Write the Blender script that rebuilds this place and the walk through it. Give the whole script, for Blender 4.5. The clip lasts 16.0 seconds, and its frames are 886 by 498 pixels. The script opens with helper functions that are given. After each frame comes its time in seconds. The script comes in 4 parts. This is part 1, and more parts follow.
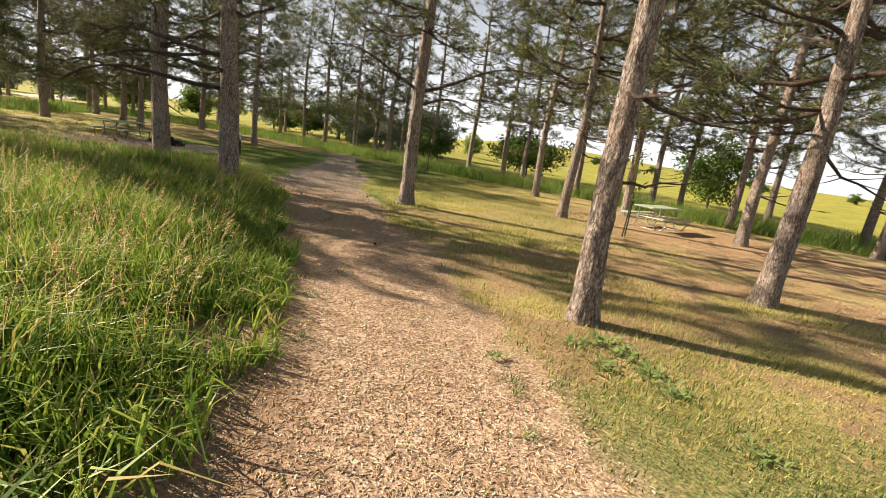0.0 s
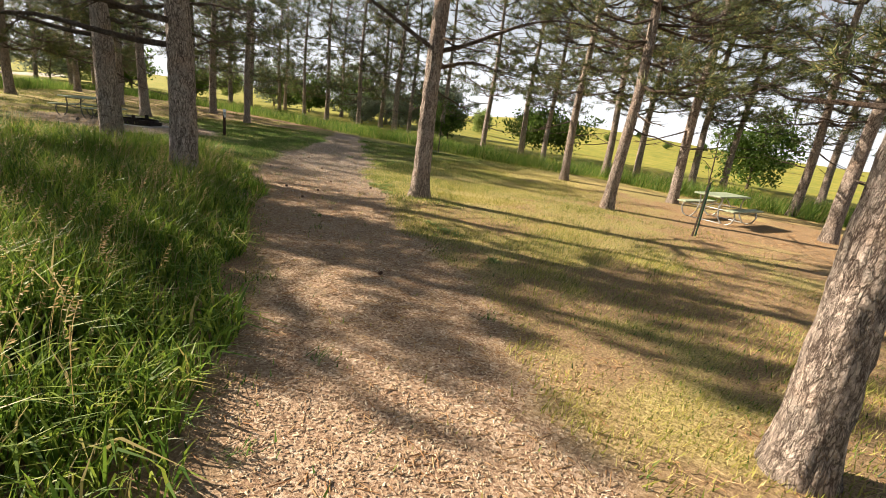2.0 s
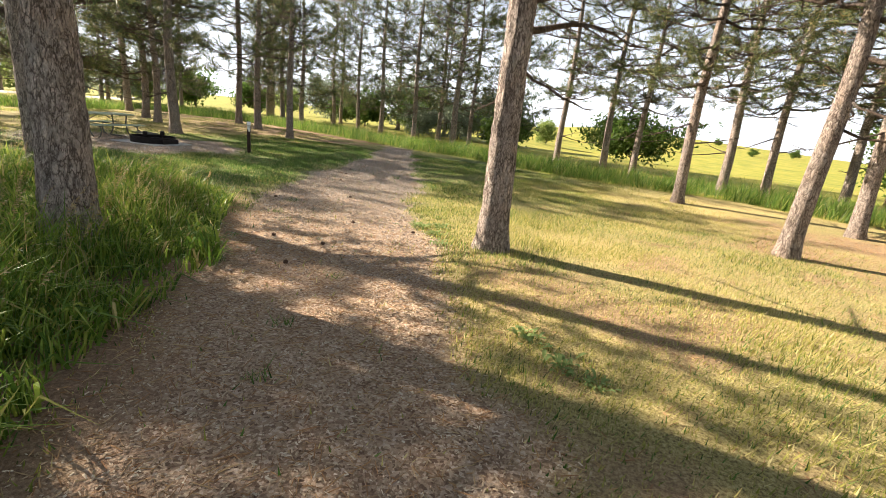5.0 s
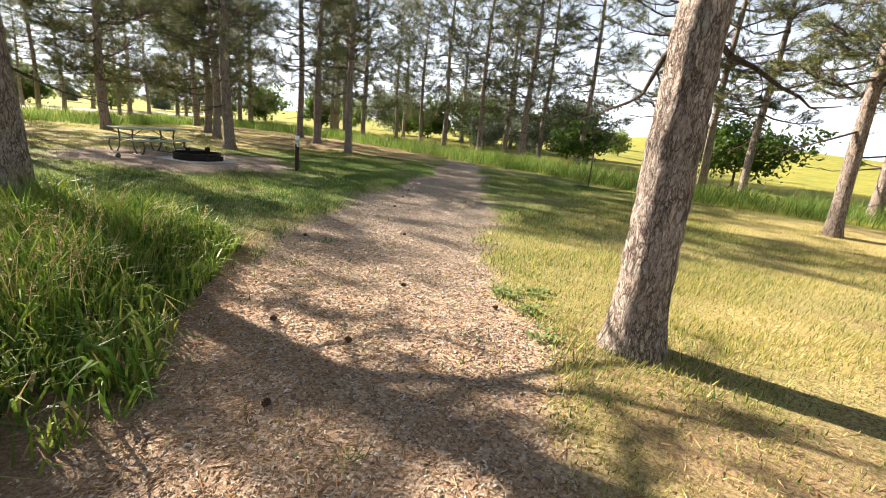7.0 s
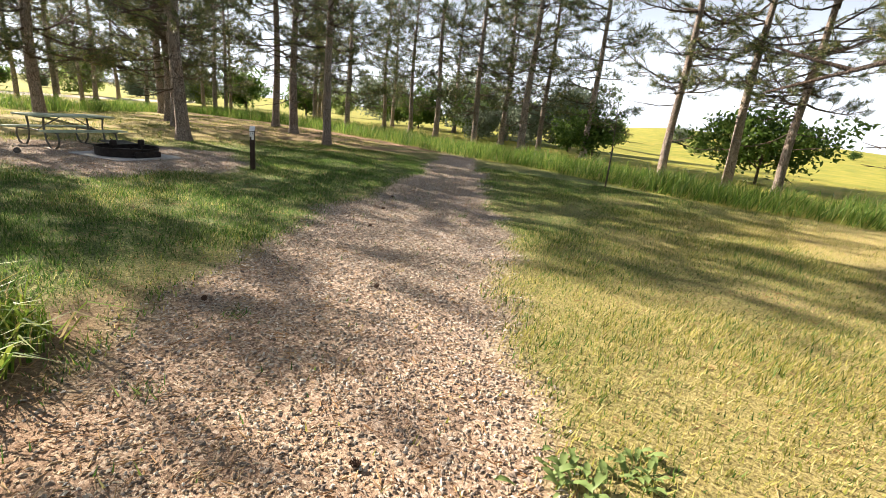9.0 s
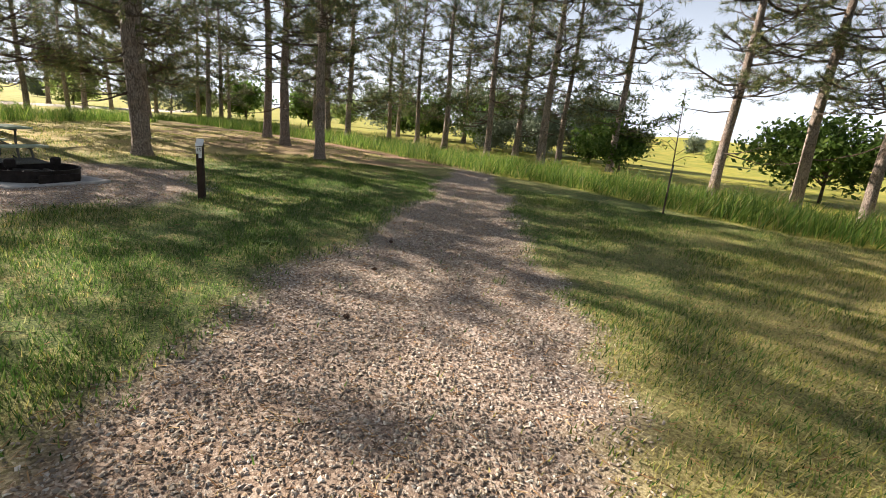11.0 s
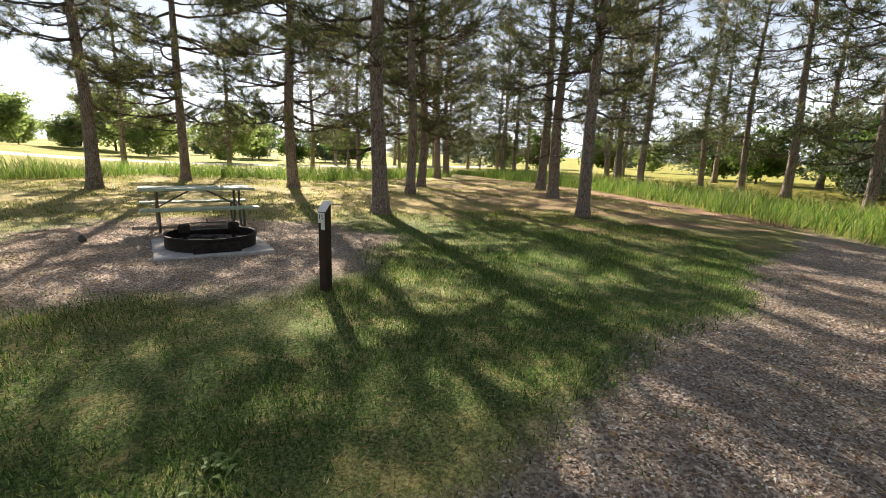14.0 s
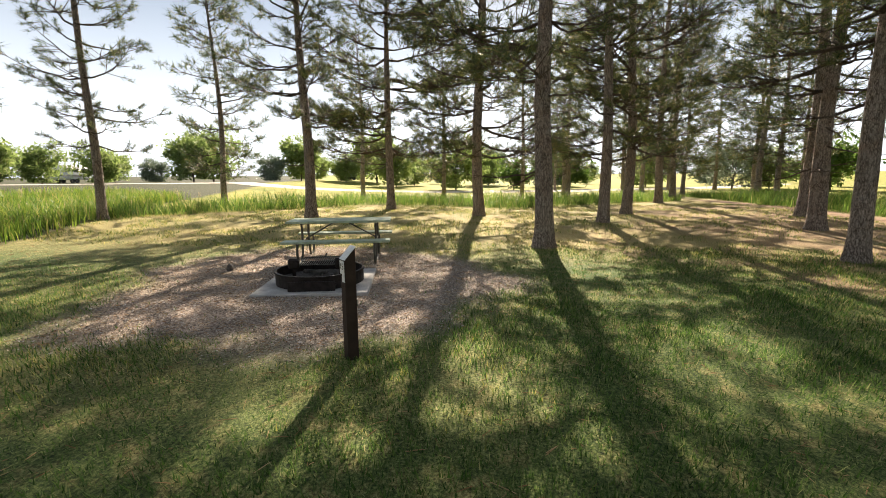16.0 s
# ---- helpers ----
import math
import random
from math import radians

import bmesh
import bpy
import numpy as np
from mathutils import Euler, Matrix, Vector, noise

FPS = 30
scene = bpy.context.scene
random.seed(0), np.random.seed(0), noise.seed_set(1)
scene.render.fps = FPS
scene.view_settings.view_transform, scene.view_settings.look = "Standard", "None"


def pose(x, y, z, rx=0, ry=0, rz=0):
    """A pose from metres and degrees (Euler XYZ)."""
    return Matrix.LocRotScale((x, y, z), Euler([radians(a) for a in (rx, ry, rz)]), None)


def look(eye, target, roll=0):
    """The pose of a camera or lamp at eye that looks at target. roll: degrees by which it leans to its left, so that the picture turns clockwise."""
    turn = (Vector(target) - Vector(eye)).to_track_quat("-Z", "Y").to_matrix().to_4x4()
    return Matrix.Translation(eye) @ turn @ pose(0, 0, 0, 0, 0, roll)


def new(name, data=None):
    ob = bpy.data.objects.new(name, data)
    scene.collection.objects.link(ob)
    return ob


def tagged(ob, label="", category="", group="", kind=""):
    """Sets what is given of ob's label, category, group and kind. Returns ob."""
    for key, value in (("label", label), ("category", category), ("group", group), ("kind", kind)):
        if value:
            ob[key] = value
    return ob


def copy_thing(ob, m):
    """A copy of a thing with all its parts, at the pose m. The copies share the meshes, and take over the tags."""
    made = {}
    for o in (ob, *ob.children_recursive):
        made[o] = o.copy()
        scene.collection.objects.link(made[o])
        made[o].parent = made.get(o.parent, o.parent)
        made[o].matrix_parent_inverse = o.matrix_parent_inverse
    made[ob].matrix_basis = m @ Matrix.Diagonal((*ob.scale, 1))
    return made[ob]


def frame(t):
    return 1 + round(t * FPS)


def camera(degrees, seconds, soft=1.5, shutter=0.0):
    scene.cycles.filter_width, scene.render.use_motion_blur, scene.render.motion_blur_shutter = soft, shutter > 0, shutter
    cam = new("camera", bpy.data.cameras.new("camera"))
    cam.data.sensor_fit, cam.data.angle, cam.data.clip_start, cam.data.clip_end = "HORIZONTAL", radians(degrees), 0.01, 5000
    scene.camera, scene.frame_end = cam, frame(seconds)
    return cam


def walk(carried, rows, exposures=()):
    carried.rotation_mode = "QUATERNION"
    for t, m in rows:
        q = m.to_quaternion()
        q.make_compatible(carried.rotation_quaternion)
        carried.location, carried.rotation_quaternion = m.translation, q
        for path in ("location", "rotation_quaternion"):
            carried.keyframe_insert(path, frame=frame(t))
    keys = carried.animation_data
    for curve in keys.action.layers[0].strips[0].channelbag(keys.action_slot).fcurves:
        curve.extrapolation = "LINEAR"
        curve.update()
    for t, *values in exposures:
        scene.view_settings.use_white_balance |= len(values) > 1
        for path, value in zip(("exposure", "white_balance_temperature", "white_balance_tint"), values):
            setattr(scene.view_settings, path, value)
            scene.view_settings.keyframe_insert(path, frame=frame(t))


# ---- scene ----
cam = camera(87.8, 16.0, 0.8)
METRES, EYE, TILT, LEAN, TURN = 21.7, 1.5, 0.0, 0.0, 17.2
ROWS = [
    (0.0, 0.0, 0.0, 0.0, 1.93, -13.58, -8.02),
    (0.5, -0.0026, 0.0297, -0.0015, 2.42, -14.21, -7.98),
    (1.0, -0.0103, 0.0599, -0.0031, 2.26, -14.93, -7.84),
    (1.5, -0.0133, 0.0904, -0.004, 2.04, -15.76, -7.55),
    (2.0, -0.0203, 0.1219, -0.0048, 2.67, -16.37, -7.47),
    (2.5, -0.0228, 0.1519, -0.007, 3.64, -16.7, -7.1),
    (3.0, -0.0294, 0.1838, -0.0082, 4.66, -16.64, -6.92),
    (3.5, -0.0308, 0.2141, -0.0101, 5.28, -16.64, -6.79),
    (4.0, -0.0357, 0.2459, -0.0115, 6.01, -16.63, -6.65),
    (4.5, -0.0384, 0.2781, -0.014, 7.0, -16.37, -6.44),
    (5.0, -0.0458, 0.3099, -0.0148, 9.76, -15.73, -5.85),
    (7.5, -0.091, 0.4464, -0.0171, 17.62, -15.18, -5.12),
    (8.0, -0.1002, 0.4749, -0.0171, 16.58, -15.62, -5.37),
    (8.5, -0.1096, 0.5044, -0.0171, 16.33, -15.91, -5.58),
    (9.0, -0.1189, 0.5333, -0.0179, 16.21, -16.22, -5.43),
    (11.5, -0.1751, 0.6976, -0.0209, 17.85, -14.64, -5.06),
    (12.0, -0.1826, 0.7304, -0.0222, 22.49, -13.28, -4.18),
    (12.5, -0.1971, 0.7616, -0.0217, 28.27, -12.75, -3.51),
    (13.0, -0.2055, 0.7953, -0.0225, 34.13, -11.74, -2.94),
    (13.5, -0.2175, 0.8268, -0.0223, 43.55, -11.04, -2.52),
    (14.0, -0.2268, 0.8581, -0.0228, 53.18, -11.65, -1.83),
    (14.5, -0.236, 0.8865, -0.0224, 61.37, -11.84, -0.67),
    (15.0, -0.2441, 0.9136, -0.0233, 68.52, -10.97, -0.1),
    (15.5, -0.2504, 0.9364, -0.0225, 75.62, -10.08, 0.69),
    (16.0, -0.2631, 0.9579, -0.0209, 81.63, -9.04, 0.6),
]
EXPOSURES = [(0, 1.47, 6650, 10), (3.5, 1.5, 6350, 10), (5, 2.0, 6250, 10), (8, 1.97, 6100, 10), (9.2, 1.85, 6150, 10), (11.5, 1.65, 6050, 11), (13, 1.85, 5950, 11), (14, 1.8, 6150, 10), (16, 1.82, 6350, 9)]
walk(cam, [(t, pose(0, 0, EYE, TILT, LEAN, TURN) @ pose(METRES * x, METRES * y, METRES * z, 90 + pitch, roll, yaw)) for t, x, y, z, yaw, pitch, roll in ROWS], EXPOSURES)

# ---- light ----
SUN_UP, SUN_TURN = 30.0, 2.0
world = bpy.data.worlds.new("world")
scene.world = world
world.use_nodes = True
wn = world.node_tree
sky = wn.nodes.new("ShaderNodeTexSky")
sky.sky_type = "NISHITA"
sky.sun_disc = False
sky.sun_elevation = radians(SUN_UP)
sky.sun_rotation = radians(270 + SUN_TURN)
sky.air_density, sky.dust_density = 1.0, 0.4
wn.nodes["Background"].inputs[1].default_value = 0.02
sky_way = wn.nodes.new("ShaderNodeTexCoord")
sky_map = wn.nodes.new("ShaderNodeMapping")
sky_map.inputs["Scale"].default_value = (1, 1, 1.5)
cloud = wn.nodes.new("ShaderNodeTexNoise")
cloud.inputs["Scale"].default_value, cloud.inputs["Detail"].default_value = 2.6, 7
cover = wn.nodes.new("ShaderNodeMapRange")
cover.inputs[1].default_value, cover.inputs[2].default_value, cover.inputs[4].default_value = 0.4, 0.66, 0.4
veil = wn.nodes.new("ShaderNodeMixRGB")
veil.inputs[2].default_value = (22.0, 22.5, 23.4, 1)
wn.links.new(sky_way.outputs["Generated"], sky_map.inputs[0])
wn.links.new(sky_map.outputs[0], cloud.inputs["Vector"])
wn.links.new(cloud.outputs[0], cover.inputs[0])
part_way = wn.nodes.new("ShaderNodeSeparateXYZ")
haze = wn.nodes.new("ShaderNodeMapRange")
haze.inputs[1].default_value, haze.inputs[2].default_value = 0.42, 0.03
haze.inputs[3].default_value, haze.inputs[4].default_value = 0.0, 0.9
thick = wn.nodes.new("ShaderNodeMath")
thick.operation = "MAXIMUM"
wn.links.new(sky_way.outputs["Generated"], part_way.inputs[0])
wn.links.new(part_way.outputs[2], haze.inputs[0])
wn.links.new(haze.outputs[0], thick.inputs[0])
wn.links.new(cover.outputs[0], thick.inputs[1])
wn.links.new(thick.outputs[0], veil.inputs[0])
wn.links.new(sky.outputs[0], veil.inputs[1])
wn.links.new(veil.outputs[0], wn.nodes["Background"].inputs[0])
sun = new("sun", bpy.data.lights.new("sun", "SUN"))
sun.data.energy, sun.data.angle, sun.data.color = 5.0, radians(0.6), (1.0, 0.83, 0.65)
ce, se = math.cos(radians(SUN_UP)), math.sin(radians(SUN_UP))
ca, sa = math.cos(radians(SUN_TURN)), math.sin(radians(SUN_TURN))
sun.matrix_world = look((-20 * ce * ca, -20 * ce * sa, 20 * se + 20), (0, 0, 20))


# ---- materials ----
def material(name, rough=0.8, metal=0.0):
    m = bpy.data.materials.new(name)
    m.use_nodes = True
    b = m.node_tree.nodes["Principled BSDF"]
    b.inputs["Roughness"].default_value = rough
    b.inputs["Metallic"].default_value = metal
    b.inputs["Specular IOR Level"].default_value = 0.25
    return m, m.node_tree, b


def node(nt, kind, **sets):
    n = nt.nodes.new(kind)
    for key, value in sets.items():
        n.inputs[key.replace("_", " ")].default_value = value
    return n


def ramp(nt, fac, stops):
    r = nt.nodes.new("ShaderNodeValToRGB")
    el = r.color_ramp.elements
    while len(el) < len(stops):
        el.new(0.5)
    for e, (at, col) in zip(el, stops):
        e.position, e.color = at, (*col, 1)
    nt.links.new(fac, r.inputs[0])
    return r.outputs[0]


def mix(nt, fac, a, b, how="MIX"):
    m = nt.nodes.new("ShaderNodeMix")
    m.data_type, m.blend_type = "RGBA", how
    for sock, v in ((m.inputs[0], fac), (m.inputs[6], a), (m.inputs[7], b)):
        if isinstance(v, (int, float)):
            sock.default_value = v
        elif isinstance(v, tuple):
            sock.default_value = (*v, 1)
        else:
            nt.links.new(v, sock)
    return m.outputs[2]


def coords(nt, scale=(1, 1, 1), space="Object"):
    t = nt.nodes.new("ShaderNodeTexCoord")
    mp = nt.nodes.new("ShaderNodeMapping")
    mp.inputs["Scale"].default_value = scale
    nt.links.new(t.outputs[space], mp.inputs[0])
    return mp.outputs[0]


def noise_of(nt, vec, scale, detail=4.0, rough=0.6):
    n = node(nt, "ShaderNodeTexNoise", Scale=scale, Detail=detail, Roughness=rough)
    nt.links.new(vec, n.inputs["Vector"])
    return n.outputs[0]


def bump(nt, b, height, strength=0.4, dist=0.02):
    n = node(nt, "ShaderNodeBump", Strength=strength, Distance=dist)
    nt.links.new(height, n.inputs["Height"])
    nt.links.new(n.outputs[0], b.inputs["Normal"])


def leafy(name, stops, trans=0.45, rough=0.55):
    """Thin green matter: colour varied leaf by leaf, some light let through."""
    m, nt, b = material(name, rough)
    g = nt.nodes.new("ShaderNodeNewGeometry")
    col = ramp(nt, g.outputs["Random Per Island"], stops)
    big = noise_of(nt, coords(nt, (1, 1, 1)), 0.7, 2)
    col = mix(nt, 0.5, col, ramp(nt, big, [(0.3, (0.55, 0.6, 0.5)), (0.7, (1, 1, 1))]), "MULTIPLY")
    nt.links.new(col, b.inputs["Base Color"])
    tr = nt.nodes.new("ShaderNodeBsdfTranslucent")
    nt.links.new(col, tr.inputs[0])
    mx = nt.nodes.new("ShaderNodeMixShader")
    mx.inputs[0].default_value = trans
    nt.links.new(b.outputs[0], mx.inputs[1])
    nt.links.new(tr.outputs[0], mx.inputs[2])
    nt.links.new(mx.outputs[0], nt.nodes["Material Output"].inputs[0])
    return m


def bark_material(name, light, dark, tint, scale=1.0):
    """Rough pine bark: uneven scaly plates, long dark fissures, flaked layers, lichen-grey and rusty patches."""
    m, nt, b = material(name, 0.92)
    o = nt.nodes.new("ShaderNodeObjectInfo")

    def warped(stretch, amount, size):
        v = coords(nt, stretch)
        warp = node(nt, "ShaderNodeTexNoise", Scale=size, Detail=4.0, Roughness=0.65)
        nt.links.new(v, warp.inputs["Vector"])
        add = nt.nodes.new("ShaderNodeMixRGB")
        add.inputs[0].default_value = amount
        nt.links.new(v, add.inputs[1])
        nt.links.new(warp.outputs[1], add.inputs[2])
        return add.outputs[0]

    def cells(vec, size, feature):
        vo = node(nt, "ShaderNodeTexVoronoi", Scale=size)
        vo.feature = feature
        nt.links.new(vec, vo.inputs["Vector"])
        return vo.outputs

    broad, small = warped((1, 1, 0.38), 0.1, 17 * scale), warped((1, 1, 0.6), 0.04, 34 * scale)
    edge, chip = cells(broad, 22 * scale, "DISTANCE_TO_EDGE")[0], cells(small, 40 * scale, "DISTANCE_TO_EDGE")[0]
    tone = nt.nodes.new("ShaderNodeSeparateColor")
    nt.links.new(cells(small, 46 * scale, "F1")["Color"], tone.inputs[0])
    fine = noise_of(nt, coords(nt, (1, 1, 0.6)), 75, 6, 0.75)
    col = ramp(nt, tone.outputs[0], [(0, tuple(0.62 * c for c in light)), (0.5, tuple(0.9 * c for c in light)), (1, tuple(min(1, 1.2 * c) for c in light))])
    col = mix(nt, ramp(nt, chip, [(0.0, (0.55, 0.55, 0.55)), (0.12, (0, 0, 0))]), col, tuple(0.5 * (p + q) for p, q in zip(light, dark)))
    patch = noise_of(nt, coords(nt), 1.7, 4)
    col = mix(nt, ramp(nt, patch, [(0.5, (0, 0, 0)), (0.68, (0.6, 0.6, 0.6))]), col, tint)
    grey = noise_of(nt, coords(nt), 5.0, 4)
    col = mix(nt, ramp(nt, grey, [(0.5, (0, 0, 0)), (0.7, (0.5, 0.5, 0.5))]), col, (0.42, 0.41, 0.38))
    rift = noise_of(nt, coords(nt, (1, 1, 0.2)), 20 * scale, 5, 0.6)
    worn = ramp(nt, noise_of(nt, coords(nt, (1, 1, 0.6)), 9, 4, 0.6), [(0.38, (0.15, 0.15, 0.15)), (0.56, (1, 1, 1))])
    crack = mix(nt, 1.0, ramp(nt, edge, [(0.0, (0.95, 0.95, 0.95)), (0.05, (0.65, 0.65, 0.65)), (0.14, (0, 0, 0))]), worn, "MULTIPLY")
    col = mix(nt, crack, col, dark)
    col = mix(nt, ramp(nt, rift, [(0.48, (0, 0, 0)), (0.494, (0.85, 0.85, 0.85)), (0.506, (0.85, 0.85, 0.85)), (0.525, (0, 0, 0))]), col, dark)
    col = mix(nt, 0.6, col, ramp(nt, fine, [(0.3, (0.4, 0.38, 0.36)), (0.7, (1.25, 1.22, 1.2))]), "MULTIPLY")
    col = mix(nt, 0.25, col, ramp(nt, o.outputs["Random"], [(0, (0.6, 0.55, 0.5)), (1, (1, 0.97, 0.94))]), "MULTIPLY")
    nt.links.new(col, b.inputs["Base Color"])
    plate = ramp(nt, edge, [(0.0, (0, 0, 0)), (0.12, (0.7, 0.7, 0.7)), (0.4, (1, 1, 1))])
    relief = mix(nt, 0.3, plate, ramp(nt, chip, [(0.0, (0, 0, 0)), (0.2, (1, 1, 1))]))
    relief = mix(nt, 0.25, relief, fine)
    relief = mix(nt, ramp(nt, rift, [(0.46, (0, 0, 0)), (0.5, (0.8, 0.8, 0.8)), (0.54, (0, 0, 0))]), relief, (0, 0, 0))
    bump(nt, b, relief, 1.0, 0.035)
    return m


BARK = bark_material("bark", (0.6, 0.52, 0.455), (0.1, 0.074, 0.06), (0.46, 0.32, 0.23), 1.0)
TWIG = bark_material("twig_bark", (0.20, 0.155, 0.12), (0.07, 0.05, 0.04), (0.22, 0.14, 0.09), 2.0)
NEEDLE = leafy("pine_needles", [(0, (0.04, 0.07, 0.035)), (0.4, (0.105, 0.14, 0.058)), (0.8, (0.22, 0.235, 0.09)), (0.93, (0.31, 0.29, 0.11)), (1, (0.4, 0.27, 0.12))], 0.2)
LEAF = leafy("green_leaves", [(0, (0.07, 0.13, 0.025)), (0.6, (0.12, 0.2, 0.04)), (1, (0.2, 0.27, 0.07))], 0.5)
# leaf colour lifted above green_leaves to carry the far trees' backlight
BACKLIT_LEAF = leafy("backlight_tinted_leaves", [(0, (0.17, 0.24, 0.07)), (0.6, (0.26, 0.34, 0.1)), (1, (0.36, 0.41, 0.15))], 0.6)
SILVER = leafy("silver_leaves", [(0, (0.16, 0.2, 0.14)), (1, (0.27, 0.32, 0.23))], 0.3)
TALL = leafy("tall_grass_blades", [(0, (0.06, 0.13, 0.02)), (0.5, (0.19, 0.3, 0.04)), (0.85, (0.34, 0.41, 0.07)), (0.93, (0.4, 0.34, 0.11)), (1, (0.58, 0.47, 0.25))], 0.4, 0.45)
BAND = leafy("meadow_grass_blades", [(0, (0.06, 0.13, 0.025)), (0.5, (0.16, 0.27, 0.045)), (0.9, (0.28, 0.36, 0.075)), (1, (0.45, 0.4, 0.17))], 0.5, 0.5)
LAWN = leafy("lawn_blades", [(0, (0.03, 0.07, 0.016)), (0.5, (0.095, 0.19, 0.035)), (0.85, (0.2, 0.3, 0.07)), (1, (0.46, 0.43, 0.2))], 0.45)
DRY = leafy("dry_lawn_blades", [(0, (0.12, 0.16, 0.03)), (0.35, (0.33, 0.34, 0.07)), (0.75, (0.54, 0.47, 0.155)), (1, (0.7, 0.6, 0.32))], 0.45)
SEED = leafy("seed_heads", [(0, (0.4, 0.27, 0.12)), (0.6, (0.56, 0.4, 0.19)), (1, (0.66, 0.54, 0.33))], 0.4)
WEED = leafy("broad_leaves", [(0, (0.15, 0.24, 0.06)), (1, (0.3, 0.39, 0.15))], 0.4, 0.5)
CHIP = leafy("chips", [(0, (0.2, 0.13, 0.08)), (0.3, (0.4, 0.285, 0.185)), (0.75, (0.56, 0.43, 0.29)), (1, (0.74, 0.64, 0.5))], 0.0, 0.9)
STONE = leafy("gravel_stones", [(0, (0.12, 0.095, 0.08)), (0.4, (0.32, 0.265, 0.22)), (0.8, (0.5, 0.435, 0.37)), (1, (0.74, 0.69, 0.63))], 0.0, 0.9)
STRAW = leafy("fallen_needles", [(0, (0.26, 0.13, 0.06)), (0.5, (0.42, 0.25, 0.12)), (1, (0.55, 0.4, 0.22))], 0.0, 0.8)


def plain(name, col, rough=0.6, metal=0.0, scale=14, var=0.35, rel=0.2):
    """A surface of one stuff, with stains and grain."""
    m, nt, b = material(name, rough, metal)
    v = coords(nt)
    n1, n2 = noise_of(nt, v, scale, 5), noise_of(nt, v, scale * 9, 3)
    c = mix(nt, ramp(nt, n1, [(0.35, (0, 0, 0)), (0.7, (1, 1, 1))]), tuple(x * (1 - var) for x in col), tuple(min(1, x * (1 + var * 0.5)) for x in col))
    c = mix(nt, 0.3, c, ramp(nt, n2, [(0.3, (0.6, 0.6, 0.6)), (0.7, (1.15, 1.15, 1.15))]), "MULTIPLY")
    nt.links.new(c, b.inputs["Base Color"])
    bump(nt, b, n2, rel, 0.005)
    return m


POST = plain("brown_stained_wood", (0.045, 0.028, 0.02), 0.7, 0, 8)
TABLE = plain("weathered_painted_planks", (0.40, 0.48, 0.34), 0.45, 0, 10, 0.3)
TUBE = plain("dull_steel_tube", (0.13, 0.13, 0.11), 0.5, 0.4, 20)
GALV = plain("galvanised_tube", (0.45, 0.46, 0.44), 0.4, 0.7, 20)
STEEL = plain("sooty_steel", (0.028, 0.022, 0.02), 0.6, 0.3, 12, 0.6)
ASH = plain("ash", (0.12, 0.11, 0.1), 0.95, 0, 15, 0.6, 0.8)
CONCRETE = plain("concrete", (0.5, 0.48, 0.45), 0.85, 0, 6, 0.25, 0.5)
WHITE = plain("white_sign", (0.78, 0.78, 0.76), 0.5, 0, 6, 0.08, 0.05)
INK = plain("dark_lettering", (0.05, 0.05, 0.05), 0.6)
STAKE = plain("green_steel_post", (0.03, 0.075, 0.045), 0.5, 0.2)


# ---- the lie of the land ----
def lerp_table(v, table):
    k = np.array(table)
    return np.interp(v, k[:, 0], k[:, 1])


def vnoise(x, y, size, seed=0):
    """Smooth value noise between 0 and 1."""
    x, y = np.asarray(x, float) / size + seed * 17.3, np.asarray(y, float) / size + seed * 9.7
    i, j = np.floor(x), np.floor(y)
    u, v = x - i, y - j
    u, v = u * u * (3 - 2 * u), v * v * (3 - 2 * v)
    h = lambda a, b: np.modf(np.abs(np.sin(a * 127.1 + b * 311.7 + seed * 3.1) * 43758.5453))[0]
    return (h(i, j) * (1 - u) + h(i + 1, j) * u) * (1 - v) + (h(i, j + 1) * (1 - u) + h(i + 1, j + 1) * u) * v


def step(a, b, v):
    s = np.clip((np.asarray(v, float) - a) / (b - a), 0, 1)
    return s * s * (3 - 2 * s)


PATH_L = [(-12, 3.2), (-4, 0.2), (1.2, -1.4), (2, -1.8), (3.2, -2.5), (4.2, -3.2), (5.5, -4.2), (6.8, -5.2), (8.2, -6.3), (9.6, -7.5), (11.2, -9.2), (12.4, -9.9), (14.5, -11.0), (17, -12.0), (20, -13.2), (24, -15.4), (28, -17.4), (29.5, -19)]
PATH_R = [(-12, 6), (-4, 3), (0, 1.4), (2.3, 0.3), (3.5, -0.3), (4.3, -0.8), (5.6, -1.6), (6.8, -2.2), (7.8, -2.9), (9.1, -4.0), (10.4, -4.8), (11.6, -5.8), (14, -7.5), (15.7, -8.3), (17.4, -9.2), (19.9, -11), (24, -13.3), (26.4, -14.8), (28, -15.8), (29.5, -16.5)]
BAND_IN = [(-60, 30), (-36, 29.2), (-30, 29.6), (-23, 30), (-19, 28.9), (-15, 28), (-11, 26.9), (-8, 25.3), (-5, 24.6), (-1.7, 25), (1.7, 23.4), (6, 21.6), (12, 19.6), (30, 14)]
WEST_IN = [(-8, -15), (1, -18.5), (3, -20), (5, -22.3), (6.1, -25), (9, -28.6), (12, -32.5), (15, -32.3), (18, -31), (20, -33), (24, -36), (27, -38), (31, -44)]


